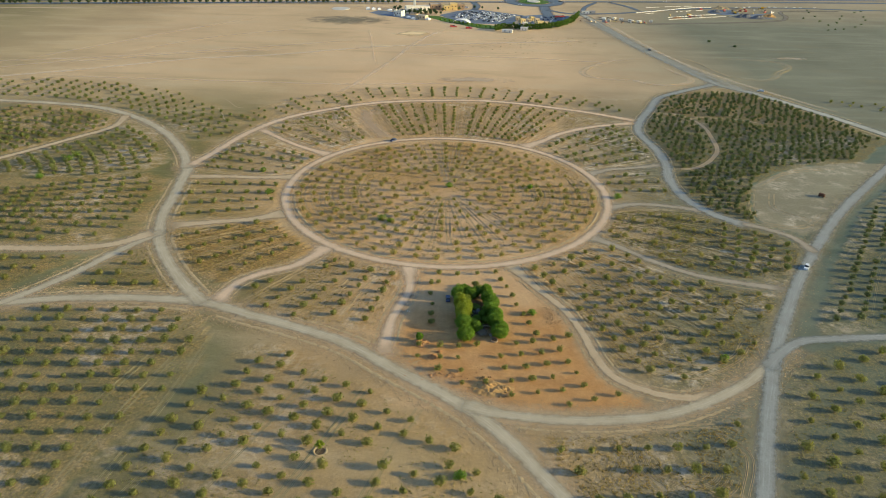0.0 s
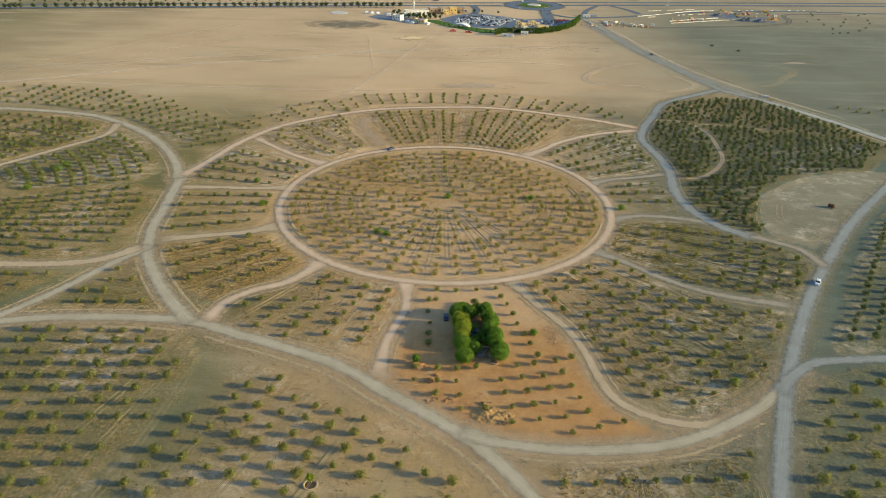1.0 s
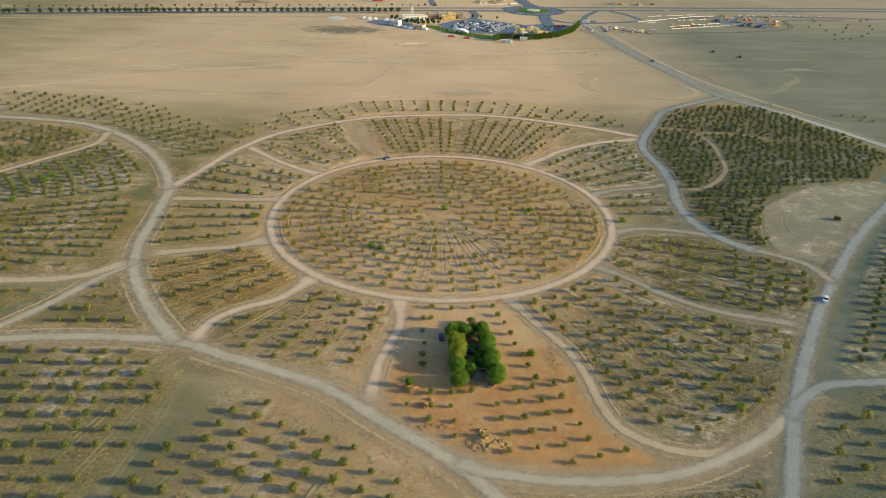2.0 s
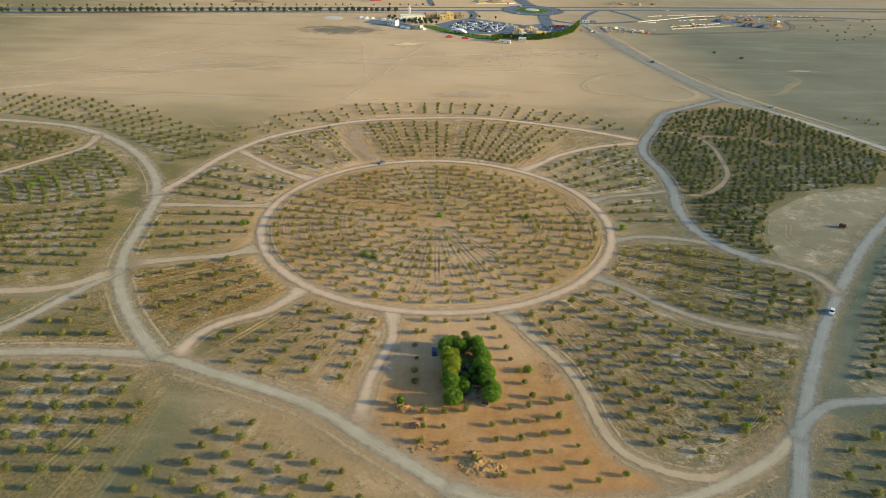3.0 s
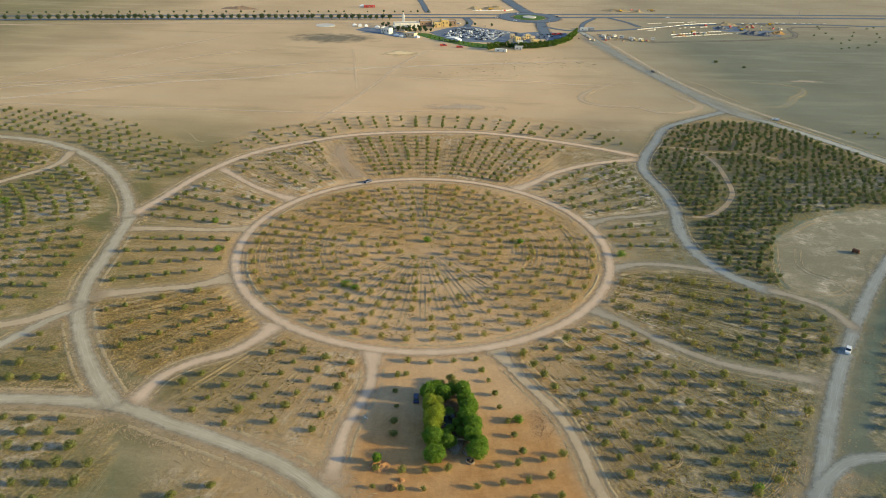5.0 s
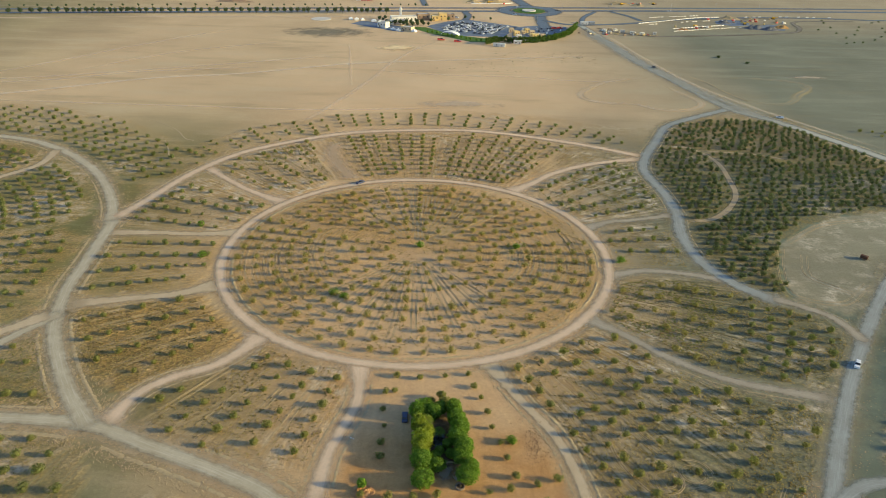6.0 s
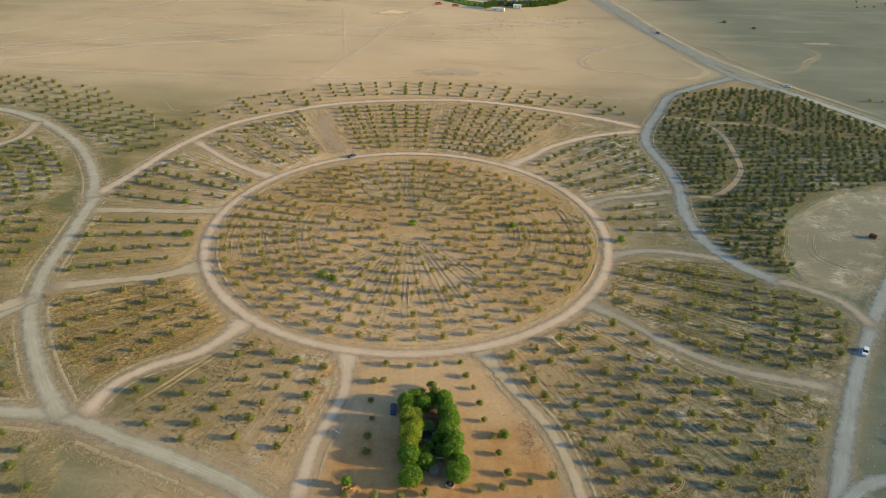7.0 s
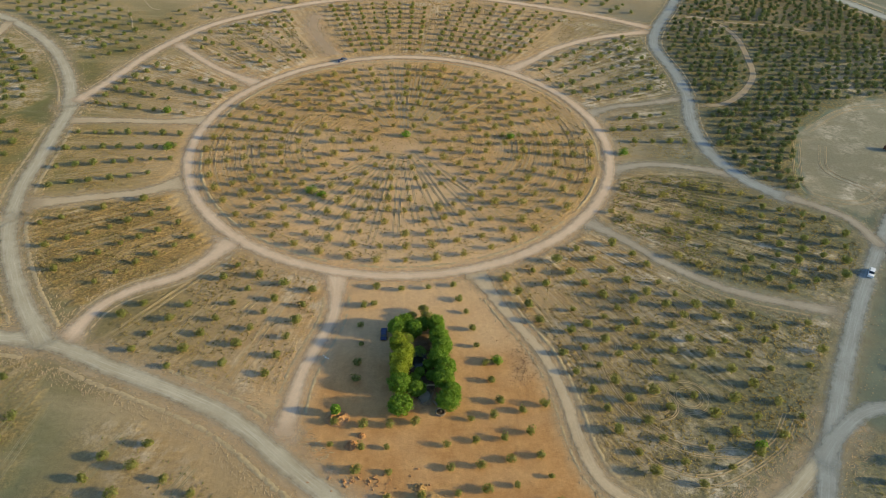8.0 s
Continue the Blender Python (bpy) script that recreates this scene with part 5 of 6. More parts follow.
ruts([glide([(-92, 232), (-104, 190), (-122, 130)], 1.5), glide([(-86, 228), (-97, 180), (-108, 125)], 1.5), glide([(-83, 214), (-88, 170), (-96, 125)], 1.5),
      glide([(-118, 230), (-132, 180), (-150, 130)], 1.5), glide([(-60, 205), (-76, 160), (-90, 125)], 1.5),
      glide([(-40, 196), (-56, 160), (-70, 125)], 1.5), glide([(-24, 186), (-38, 150), (-50, 120)], 1.5), glide([(-6, 176), (-16, 150), (-26, 120)], 1.5)],
     "long wheel ruts along rows of young trees", mat=RUT_DULL)
ruts([arc(72, 178, r, 150, 330, 1.0) * (1, 1) - (0, 22) for r in (9, 12, 15)] + [glide([(36, 160), (60, 168), (92, 172)], 1.2), glide([(86, 168), (92, 158), (84, 140)], 1.2)],
     "looping wheel ruts on weedy sand")
ruts([glide([(66, 212), (72, 200), (86, 196), (104, 206), (112, 216)], 1.0), glide([(62, 250), (66, 222), (80, 206), (98, 204)], 1.0)], "curved wheel ruts on weedy sand", 2.6, 0.16, 0.5)
ruts([glide([(165, 230), (172, 244), (196, 282), (214, 300)], 1.4), glide([(185, 236), (206, 268), (232, 300)], 1.4)], "wheel ruts between rows of young trees", 2.2, mat=RUT_DULL)
ruts([glide([(170, 366), (162, 346), (158, 324), (176, 318), (194, 334)], 1.4), glide([(176, 372), (200, 392), (232, 402)], 1.4), glide([(178, 360), (172, 340), (184, 326)], 1.4)],
     "curved wheel ruts on a bare sandy clearing", 2.2)
HEART_W = [(187, 683), (178, 684), (150, 671), (131, 651), (118, 629), (120, 612), (136, 603), (156, 602), (169, 590), (186, 588), (202, 598), (208, 613), (201, 632), (194, 660)]
HEART_E = [(256, 694), (281, 692), (304, 686), (315, 677), (313, 662), (295, 641), (290, 630), (274, 613), (257, 614), (244, 622)]
ruts([glide(HEART_W, 1.6)], "looping track worn into open desert sand", 3.6, 0.34, 1.0, RUT)
ruts([glide(HEART_E, 1.6)], "looping track worn into open desert sand", 3.6, 0.24, 1.0, RUT_DULL)
ruts([glide([(312, 672), (310, 657), (295, 641), (286, 627)], 1.6)], "looping track worn into open desert sand", 5.0, 0.22, 0.9, RUT_DULL)
for pts, w in ((HEART_W, 7.0), (HEART_E, 6.5), ([(-480, 510), (-337, 579), (-285, 609), (-229, 643), (-163, 665), (-103, 696), (-70, 711), (20, 735), (150, 765)], 6.0),
               ([(-88, 530), (-85, 541), (-75, 570), (-63, 612), (-48, 671), (-39, 717), (-20, 777), (0, 815)], 5.0), ([(-90, 800), (-83, 763), (-73, 690), (-64, 630)], 3.0), ([(-332, 572), (-246, 570), (-160, 568), (-84, 567), (20, 580)], 4.0),
               ([(-420, 560), (-355, 611), (-297, 634), (-246, 662), (-150, 690)], 4.5), ([(-380, 620), (-327, 698), (-296, 752), (-246, 824), (-220, 860)], 4.0), ([(-60, 690), (1, 678), (76, 676), (120, 668), (171, 668)], 4.0),
               ([(160, 905), (176, 830), (190, 750), (205, 690), (217, 640), (236, 585), (262, 548)], 22.0), ([(-300, 660), (-240, 740), (-150, 800)], 3.5),
               ([(176, 907), (190, 825), (203, 737), (221, 658), (240, 610), (262, 568), (296, 508)], 5.0), ([(-480, 600), (-330, 634), (-200, 690), (-90, 742)], 5.0)):
    wide = w > 20
    tagged(strip("desert_track", glide(pts, 3.0), w * 0.9 if w < 6 else w, PALE_DUST if wide else FAINT, level, fade=40.0,
                 cover=0.55 if wide else 0.12 if w == 6.5 else 0.3 if w == 7.0 or w == 3.0 else 0.34 if w < 6 else 0.5), "faint pale vehicle track over open desert", "track", kind="structure")
    level += 0.004


for k, (pts, w, h) in enumerate((([(-191, 536), (-181, 530), (-164, 515), (-153, 499), (-146, 495)], 1.1, 0.22), ([(-164, 494), (-156, 478), (-152, 468), (-147, 464)], 1.0, 0.2),
                              ([(223, 694), (232, 674), (238, 645), (246, 620)], 2.2, 0.5), ([(212, 645), (225, 613), (236, 581)], 1.8, 0.6))):
    me = ridge("earth_bank", glide(pts, 0.7), w, h, RUT_DULL if k == 3 else BERM, 40.0 + k, scale=0.9)
    tagged(place("earth_bank", me), "uneven low bank of washed-out earth", "bank", kind="structure")


def clods(name, spots, label, mat, seed, big=1.0):
    g = np.random.default_rng(seed)
    ico = bmesh.new()
    bmesh.ops.create_icosphere(ico, subdivisions=1, radius=1.0)
    v0 = np.array([tuple(v.co) for v in ico.verts])
    f0 = np.array([[v.index for v in f.verts] for f in ico.faces])
    ico.free()
    made = []
    for x, y in spots:
        s = big * (0.10 + 0.24 * g.random() ** 2.2)
        v = v0 * (1 + 0.3 * g.normal(size=(len(v0), 1))) * s * np.array([1.3, 1.1, 0.7])
        made.append((v + (x, y, s * 0.35), f0))
    ob = place(name, mesh_of(name, *join(made), mat))
    tagged(ob, label, "earth", kind="stuff")


def along(key, off, n, spread, a=0.0, b=1.0):
    line, nrm = LINES[key], sides(LINES[key])
    i = rng.integers(int(a * len(line)), int(b * len(line)), n)
    q = line[i] + nrm[i] * (off + spread * rng.normal(size=(n, 1))) + rng.normal(size=(n, 2)) * 0.6
    return q[gap_to(q, road_points) > 4.2]


CHURNED_GULLY = earth_material("gully_earth", (0.42, 0.33, 0.19), (0.32, 0.25, 0.14))
clods("earth_clods", np.vstack([along("south", -7.0, 900, 1.6, 0.3, 0.98), along("south", 6.0, 500, 1.4, 0.1, 0.7), along("west", 6.2, 320, 2.0), along("west", -6.2, 320, 1.8), along("east", 6.5, 500, 1.6, 0.1, 0.7), along("east", -6.5, 350, 1.6, 0.1, 0.5),
                                along("southeast", -6, 400, 1.8), along("southeast", 6, 250, 1.6), along("outer", 5.2, 400, 1.2, 0.0, 0.4), along("northwest", 5.6, 350, 1.5, 0.0, 0.6), along("westa", -5.2, 250, 1.2), along("spoke_f", 4.6, 260, 0.9)]),
      "broken clods of dry earth along the tracks", BERM, 3, 0.6)
clods("earth_clods", np.c_[rng.normal(-155, 6, 160), rng.normal(492, 14, 160)], "broken clods of dry earth in a washed-out gully", CHURNED_GULLY, 13, 0.6)
clods("earth_clods", np.c_[rng.normal(42.5, 2.2, 520), rng.normal(233, 4.5, 520)], "brown clods of turned earth beside a track", DARK_EARTH, 4, 0.5)
clods("earth_clods", np.c_[rng.normal(17, 3.4, 160), rng.normal(187, 2.4, 160)], "broken clods on a heap of yellow sand", YELLOW_SAND, 6, 1.1)
clods("earth_clods", np.c_[rng.normal(4, 6, 90), rng.normal(193.5, 1.6, 90)], "broken clods of red earth beside the road", RED_EARTH, 5)


pits = np.array([(60 + 9 * i + 3 * math.sin(i * 2.3 + j), 735 + 8 * j + 2 * math.sin(i + j * 3.1)) for i in range(11) for j in range(6)])
clods("earth_clods", np.vstack([pits + rng.normal(size=pits.shape) * 0.8, pits + (1.2, 0.3) + rng.normal(size=pits.shape) * 0.6, pits - (60, 40) + rng.normal(size=pits.shape) * 6]), "small dug heaps dotted over open sand", BERM, 9, 2.2)


CHURNED = earth_material("churned_earth", (0.42, 0.31, 0.175), (0.33, 0.24, 0.13))


def strokes(key, off, n, spread, a=0.0, b=1.0, mat=CHURNED, tall=0.10):
    """Short slanting ridges that a grader's blade and tyres left beside a road."""
    g = np.random.default_rng(int(n + 10 * abs(off)))
    line, nrm = LINES[key], sides(LINES[key])
    i = g.integers(int(a * (len(line) - 1)), max(int(b * (len(line) - 1)), 1), n)
    p = line[i] + nrm[i] * (off + spread * g.normal(size=(n, 1))) + g.normal(size=(n, 2)) * 0.7
    keep = gap_to(p, road_points) > 3.0
    p, d0 = p[keep], nrm[i][keep]
    d0 = np.c_[d0[:, 1], -d0[:, 0]]
    n = len(p)
    t = (0.55 + 0.5 * g.normal(size=n)) * np.sign(off)
    d = np.c_[d0[:, 0] * np.cos(t) - d0[:, 1] * np.sin(t), d0[:, 0] * np.sin(t) + d0[:, 1] * np.cos(t)]
    w = np.c_[-d[:, 1], d[:, 0]]
    l, wd, h = 0.4 + 1.0 * g.random(n) ** 2, 0.11 + 0.14 * g.random(n), tall * (0.3 + 0.9 * g.random(n) ** 1.6)
    def at(u, v, z):
        return np.c_[p + d * (u * l)[:, None] + w * (v * wd)[:, None], z]
    low = np.full(n, -0.03)
    v = np.stack([at(-1, 0, low), at(1, 0, low), at(0.1, -1, low), at(-0.1, 1, low), at(-0.35, 0, h), at(0.4, 0.1, h * 0.8)], 1).reshape(-1, 3)
    f = np.array([(0, 2, 4), (2, 5, 4), (2, 1, 5), (1, 3, 5), (3, 4, 5), (3, 0, 4)])
    f = (f[None] + 6 * np.arange(n)[:, None, None]).reshape(-1, 3)
    tagged(place("churned_earth", mesh_of("churned_earth", v, f, mat)), "short ridges of churned earth along a road", "earth", kind="stuff")


for args in (("south", -8.6, 1500, 1.3, 0.26, 0.97), ("south", 7.6, 700, 1.2, 0.08, 0.36), ("south", 7.4, 500, 1.1, 0.5, 0.68), ("west", 7.2, 700, 1.6, 0.05, 0.98), ("west", -7.2, 800, 1.5, 0.02, 0.98),
             ("northwest", 7.4, 450, 1.3, 0.0, 0.5), ("northwest", -7.0, 320, 1.2, 0.0, 0.4), ("outer", 6.6, 420, 1.2, 0.0, 0.32), ("outer", -6.4, 260, 1.0, 0.0, 0.3), ("westa", -6.2, 300, 1.2, 0.05, 0.8),
             ("southeast", -7.2, 600, 1.5, 0.05, 0.95), ("southeast", 6.6, 420, 1.2, 0.4, 0.98), ("spoke_f", -3.4, 260, 0.4, 0.05, 0.9), ("spoke_d", 5.0, 260, 0.8, 0.05, 0.8),
             ("spoke_g", -5.0, 360, 0.8, 0.05, 0.9), ("ring", -4.9, 900, 0.5), ("ring", 5.2, 700, 0.8)):
    strokes(*args)
strokes("winding", 5.6, 700, 0.8, 0.2, 0.98, RUT_DULL)
strokes("winding", -5.6, 700, 0.8, 0.2, 0.8, RUT_DULL)
strokes("east", 6.8, 500, 1.6, 0.1, 0.8, RUT_DULL)


def tufts(spots, label, mat, seed, size=0.24):
    """Low dry weeds, three blades of spray to a tuft."""
    g = np.random.default_rng(seed)
    n = len(spots)
    v, _ = leaf_quads(g, np.c_[spots, np.full(n, 0.07)], np.full(n, 0.4), 3, size, 0.2)
    ob = place("dry_weeds", mesh_of("dry_weeds", v, np.arange(len(v)).reshape(-1, 4), mat))
    tagged(ob, label, "weeds", kind="stuff")


def scatter(poly, n, keep_off=5.0, wave=0.05):
    p = np.array(poly)
    q = p.min(0) + rng.random((n * 3, 2)) * (p.max(0) - p.min(0))
    q = q[inside(q, poly)]
    q = q[gap_to(q, road_points) > keep_off]
    w = np.array([noise.noise((x * wave, y * wave, 2.0)) + 0.6 * noise.noise((x * 0.25, y * 0.25, 7.0)) for x, y in q])
    return q[w + 0.5 * rng.random(len(q)) > 0.2][:n]


STRAW = leaf_material("dry_straw", (0.29, 0.205, 0.072), (0.54, 0.385, 0.150), dryness=0.3)
DULL = leaf_material("dull_weeds", (0.15, 0.140, 0.050), (0.29, 0.260, 0.105), dryness=0.2)
DISC = [(CX + 79 * math.cos(i / 30 * 2 * math.pi), CY + 79 * math.sin(i / 30 * 2 * math.pi)) for i in range(30)]
tufts(scatter(DISC, 8000), "golden dry weeds over the planted circle", STRAW, 1)
for poly, n, mat in ((P_NORTH, 3500, STRAW), (P_NNW, 1500, STRAW), (P_BAND_W, 700, DULL), (P_N4, 900, STRAW), (P_W4, 1000, STRAW), (P_W3, 1600, STRAW), (P_SW, 1300, STRAW), (P_SSE, 4500, STRAW), (P_E, 3200, STRAW), (P_E8, 900, STRAW),
                     (P_NE9, 1800, STRAW), (P_DENSE, 3500, DULL), (P_NW1, 1200, DULL), (P_NW2, 1500, DULL), (P_NW3, 3500, DULL), (P_WWEDGE, 900, DULL), (P_WSLIVER, 600, DULL), (P_SWF, 3500, DULL), (P_S, 1800, DULL),
                     (P_SE, 2600, STRAW), (P_RB, 3500, DULL), (P_RS, 2500, DULL)):
    tufts(scatter(poly, n), "scattered dry weeds between rows of young trees", mat, n)


def pale_stone(x, y, s):
    ob = part("pale_stone", block(bmesh.new(), 0, 0, 0, 0.9, 0.7, 0.5, 0.14, (0.7, 0.75)), TENT, None)
    ob.matrix_basis = pose(x, y, 0, 0, 0, x * 40 % 90) @ Matrix.Scale(s, 4)
    tagged(ob, "pale block of stone lying beside a track", "stone")


BRUSH = leaf_material("dark_brush", (0.105, 0.095, 0.036), (0.220, 0.185, 0.072), (0.22, 0.16, 0.07), 0.2)
for poly, n in ((DISC, 3000), (P_NORTH, 1800), (P_E, 1500), (P_SSE, 1500), (P_W3, 700), (P_NNW, 800), (P_N4, 400), (P_NE9, 700), (P_SW, 500), (P_SE, 700)):
    tufts(scatter(poly, n, 5.0, 0.09), "dark dry brush between rows of young trees", BRUSH, n + 5, 0.26)
green = scatter(P_E, 2600)
tufts(green[np.hypot(green[:, 0] - CX, green[:, 1] - CY) < 128], "low green weeds among young trees", LEAF, 91, 0.34)
green = scatter(P_NNW, 900)
tufts(green[green[:, 1] > 455], "low green weeds among young trees", LEAF, 92, 0.34)
tufts(scatter(P_NE9, 700), "low green weeds among young trees", LEAF, 93, 0.30)


for x, y, s in ((-13.2, 232.6, 0.6), (-12.4, 232.2, 0.4), (-13.9, 233.3, 0.3)):
    pale_stone(x, y, s)


# ---- far settlement, roads and car parks ----
for pts, w, mat, fade, label in (
        ([(-1100, 812), (-518, 917), (-130, 986), (85, 1016), (237, 1040), (610, 1082), (1300, 1140)], 11, TARMAC, 6, "grey tarmac highway across the desert"),
        ([(-1100, 838), (-524, 942), (-134, 1008), (80, 1040), (237, 1064), (610, 1106), (1300, 1164)], 9, TARMAC, 6, "grey tarmac highway across the desert"),
        ([(-1100, 772), (-508, 884), (-324, 917), (-126, 944), (-60, 955)], 5, SANDY, 6, "pale sandy service track beside the highway"),
        ([(116, 1050), (108, 1090), (98, 1150), (84, 1230), (60, 1330), (20, 1500)], 19, TARMAC, 6, "tarmac side road leading away over the desert"),
        ([(-20, 1040), (-24, 1070), (-30, 1120), (-42, 1200), (-70, 1400)], 9, TARMAC, 6, "tarmac side road leading away over the desert"),
        ([(124, 995), (122, 960), (121, 925), (122, 890)], 16, TARMAC, 3, "tarmac lane from the roundabout to the car park"),
        ([(30, 942), (34, 975), (30, 1008)], 10, TARMAC, 3, "tarmac lane from the highway to the car park"),
        ([(122, 957), (153, 931), (202, 939), (240, 955), (300, 985), (380, 1008), (470, 1018), (600, 1014), (900, 1040)], 8, TARMAC, 6, "narrow tarmac service road"),
        ([(168, 945), (178, 985), (200, 1030)], 7, TARMAC, 3, "curved tarmac slip road"), ([(245, 965), (236, 1000), (218, 1034)], 7, TARMAC, 3, "curved tarmac slip road"),
        ([(180, 915), (200, 893), (230, 874), (262, 876), (393, 908), (425, 940), (441, 988), (520, 1000)], 6, COMPACT, 4, "dark compacted lane round the works site")):
    tagged(strip("road", glide(pts, 6.0), w, mat, level, fade=fade), label, "road", kind="structure")
    level += 0.004
tagged(strip("road", arc(113, 1022, 32, 0, 357, 3.0), 20, TARMAC, level, closed=True), "tarmac roundabout on the highway", "road", kind="structure")
level += 0.004


def yard(name, pts, z, mat, label, category, kind="structure"):
    bm = bmesh.new()
    bm.faces.new([bm.verts.new((x, y, z)) for x, y in pts])
    ext = bmesh.ops.extrude_face_region(bm, geom=bm.faces[:])
    for v in [g for g in ext["geom"] if isinstance(g, bmesh.types.BMVert)]:
        v.co.z = 0.0
    me = bpy.data.meshes.new(name)
    bm.to_mesh(me)
    bm.free()
    me.materials.append(mat)
    return tagged(place(name, me), label, category, kind=kind)


yard("pavement", [(-14, 900), (8, 932), (30, 950), (90, 912), (70, 848), (12, 850)], 0.15, ASPHALT, "tarmac car park surface", "car park")
yard("pavement", [(84, 906), (112, 920), (146, 916), (142, 872), (112, 834), (78, 838)], 0.15, ASPHALT, "tarmac car park surface", "car park")
yard("pavement", [(-90, 925), (-58, 905), (-30, 882), (-40, 862), (-100, 905)], 0.12, ASPHALT, "dark tarmac yard between buildings", "yard")
yard("lawn", [(-36, 896), (-14, 892), (2, 872), (14, 854), (42, 842), (60, 832), (52, 818), (34, 820), (-10, 860)], 0.2, LAWN, "watered green lawn strip", "lawn")
ob = place("roundabout_island", mesh_of("roundabout_island", *(lambda a: (np.vstack([[(0, 0, 0.5)], np.c_[a * 21, np.full(len(a), 0.4)], np.c_[a * 21.5, np.full(len(a), 0.0)]]),
           np.array([(0, 1 + i, 1 + (i + 1) % 40) for i in range(40)])))(arc(0, 0, 1, 0, 351, 0.157)[:40] if len(arc(0, 0, 1, 0, 351, 0.157)) >= 40 else arc(0, 0, 1, 0, 351, 0.15)), LAWN))
ob.location = (113, 1022, 0)
tagged(ob, "green planted island of the roundabout", "island", kind="structure")
bm = drum(bmesh.new(), 0, 0, 0, 9, 0.9, 28)
ob = part("paved_centre", bm, CONCRETE, None)
ob.location = (113, 1022, 0.45)
tagged(ob, "pale paved disc in the middle of the roundabout", "paving", kind="structure")
ob = part("round_pad", drum(bmesh.new(), 0, 0, 0, 11.5, 0.35, 36), CONCRETE, None)
ob.location = (-138.5, 930, 0)
tagged(ob, "pale round concrete pad on open sand", "pad", kind="structure")


DAMP = stain_material("damp_stain", (0.16, 0.165, 0.130), 0.55)
LEVELLED = stain_material("levelled_sand", (0.78, 0.60, 0.34), 1.0)
CHALKY = stain_material("chalky_crust", (0.60, 0.50, 0.37), 0.5)


sand_patch(-118, 852, 66, 34, DAMP, "dark damp stain on the desert sand")
sand_patch(-39, 781, 24, 17, LEVELLED, "pale oval patch of levelled sand")
for x, y, rx, ry in ((330, 700, 26, 8), (20, 590, 40, 12)):
    sand_patch(x, y, rx, ry, CHALKY, "pale chalky crust on the desert sand")


def parked(colour, label, kind, x, y, a, models={}):
    key = (colour.name, kind)
    if key not in models:
        models[key] = car(colour, label, kind, lamps=False, group="cars in the car park")
        models[key].matrix_basis = pose(x, y, 0.15, 0, 0, a)
        return models[key]
    return copy_thing(models[key], pose(x, y, 0.15, 0, 0, a))


PAINTS = [(WHITE, "white car in a full car park", "suv"), (WHITE, "white saloon in a full car park", "sedan"), (WHITE, "white pickup in a full car park", "pickup"),
          (SILVER, "silver car in a full car park", "sedan"), (DARK, "dark car in a full car park", "suv"), (BLUE, "dark blue car in a full car park", "sedan"), (SILVER, "silver off-road car in a full car park", "suv")]
WEIGHTS = [0.28, 0.22, 0.08, 0.12, 0.14, 0.08, 0.08]
g = np.random.default_rng(11)
for row in range(8):
    for i in range(19):
        x, y = 24 + 3.3 * i * 0.9 - 0.44 * row * 7.6, 932 - 3.3 * i * 0.44 - 0.9 * row * 7.6
        if g.random() < 0.16 or x > 88 or row * 7.6 > 64 - abs(i - 9) * 1.5:
            continue
        c, label, kind = PAINTS[g.choice(7, p=WEIGHTS)]
        parked(c, label, kind, x + 0.3 * g.normal(), y + 0.4 * g.normal(), 64 + (180 if g.random() < 0.5 else 0))
for i in range(26):
    x, y = 96 + (i % 9) * 5.0 + g.normal(), 866 + (i // 9) * 14 + (i % 9) * 1.4 + g.normal()
    if y > 914 or g.random() < 0.15:
        continue
    c, label, kind = PAINTS[g.choice(7, p=[0.15, 0.1, 0.05, 0.1, 0.3, 0.25, 0.05])]
    parked(c, label, kind, x, y, 80 + (180 if g.random() < 0.5 else 0))
for x, y, a in ((3.5, 824, 10), (20.8, 817, 5), (131, 902, 0), (137, 904, 20)):
    car(RED, "red pickup truck parked at the edge of the sand", "pickup", False).matrix_basis = pose(x, y, 0.15 if y > 850 else 0, 0, 0, a) @ Matrix.Scale(1.45, 4)
for x, y, a, c, k in ((100, 1052, 100, WHITE, "suv"), (92, 992, -10, WHITE, "suv"), (70, 1014, 8, SILVER, "sedan"), (300, 1048, 8, WHITE, "sedan"), (20, 960, -20, WHITE, "suv"), (150, 1028, 10, DARK, "suv"), (-200, 972, 10, WHITE, "suv")):
    car(c, "car driving on the far tarmac road", k, False).matrix_basis = pose(x, y, 0.02, 0, 0, a)


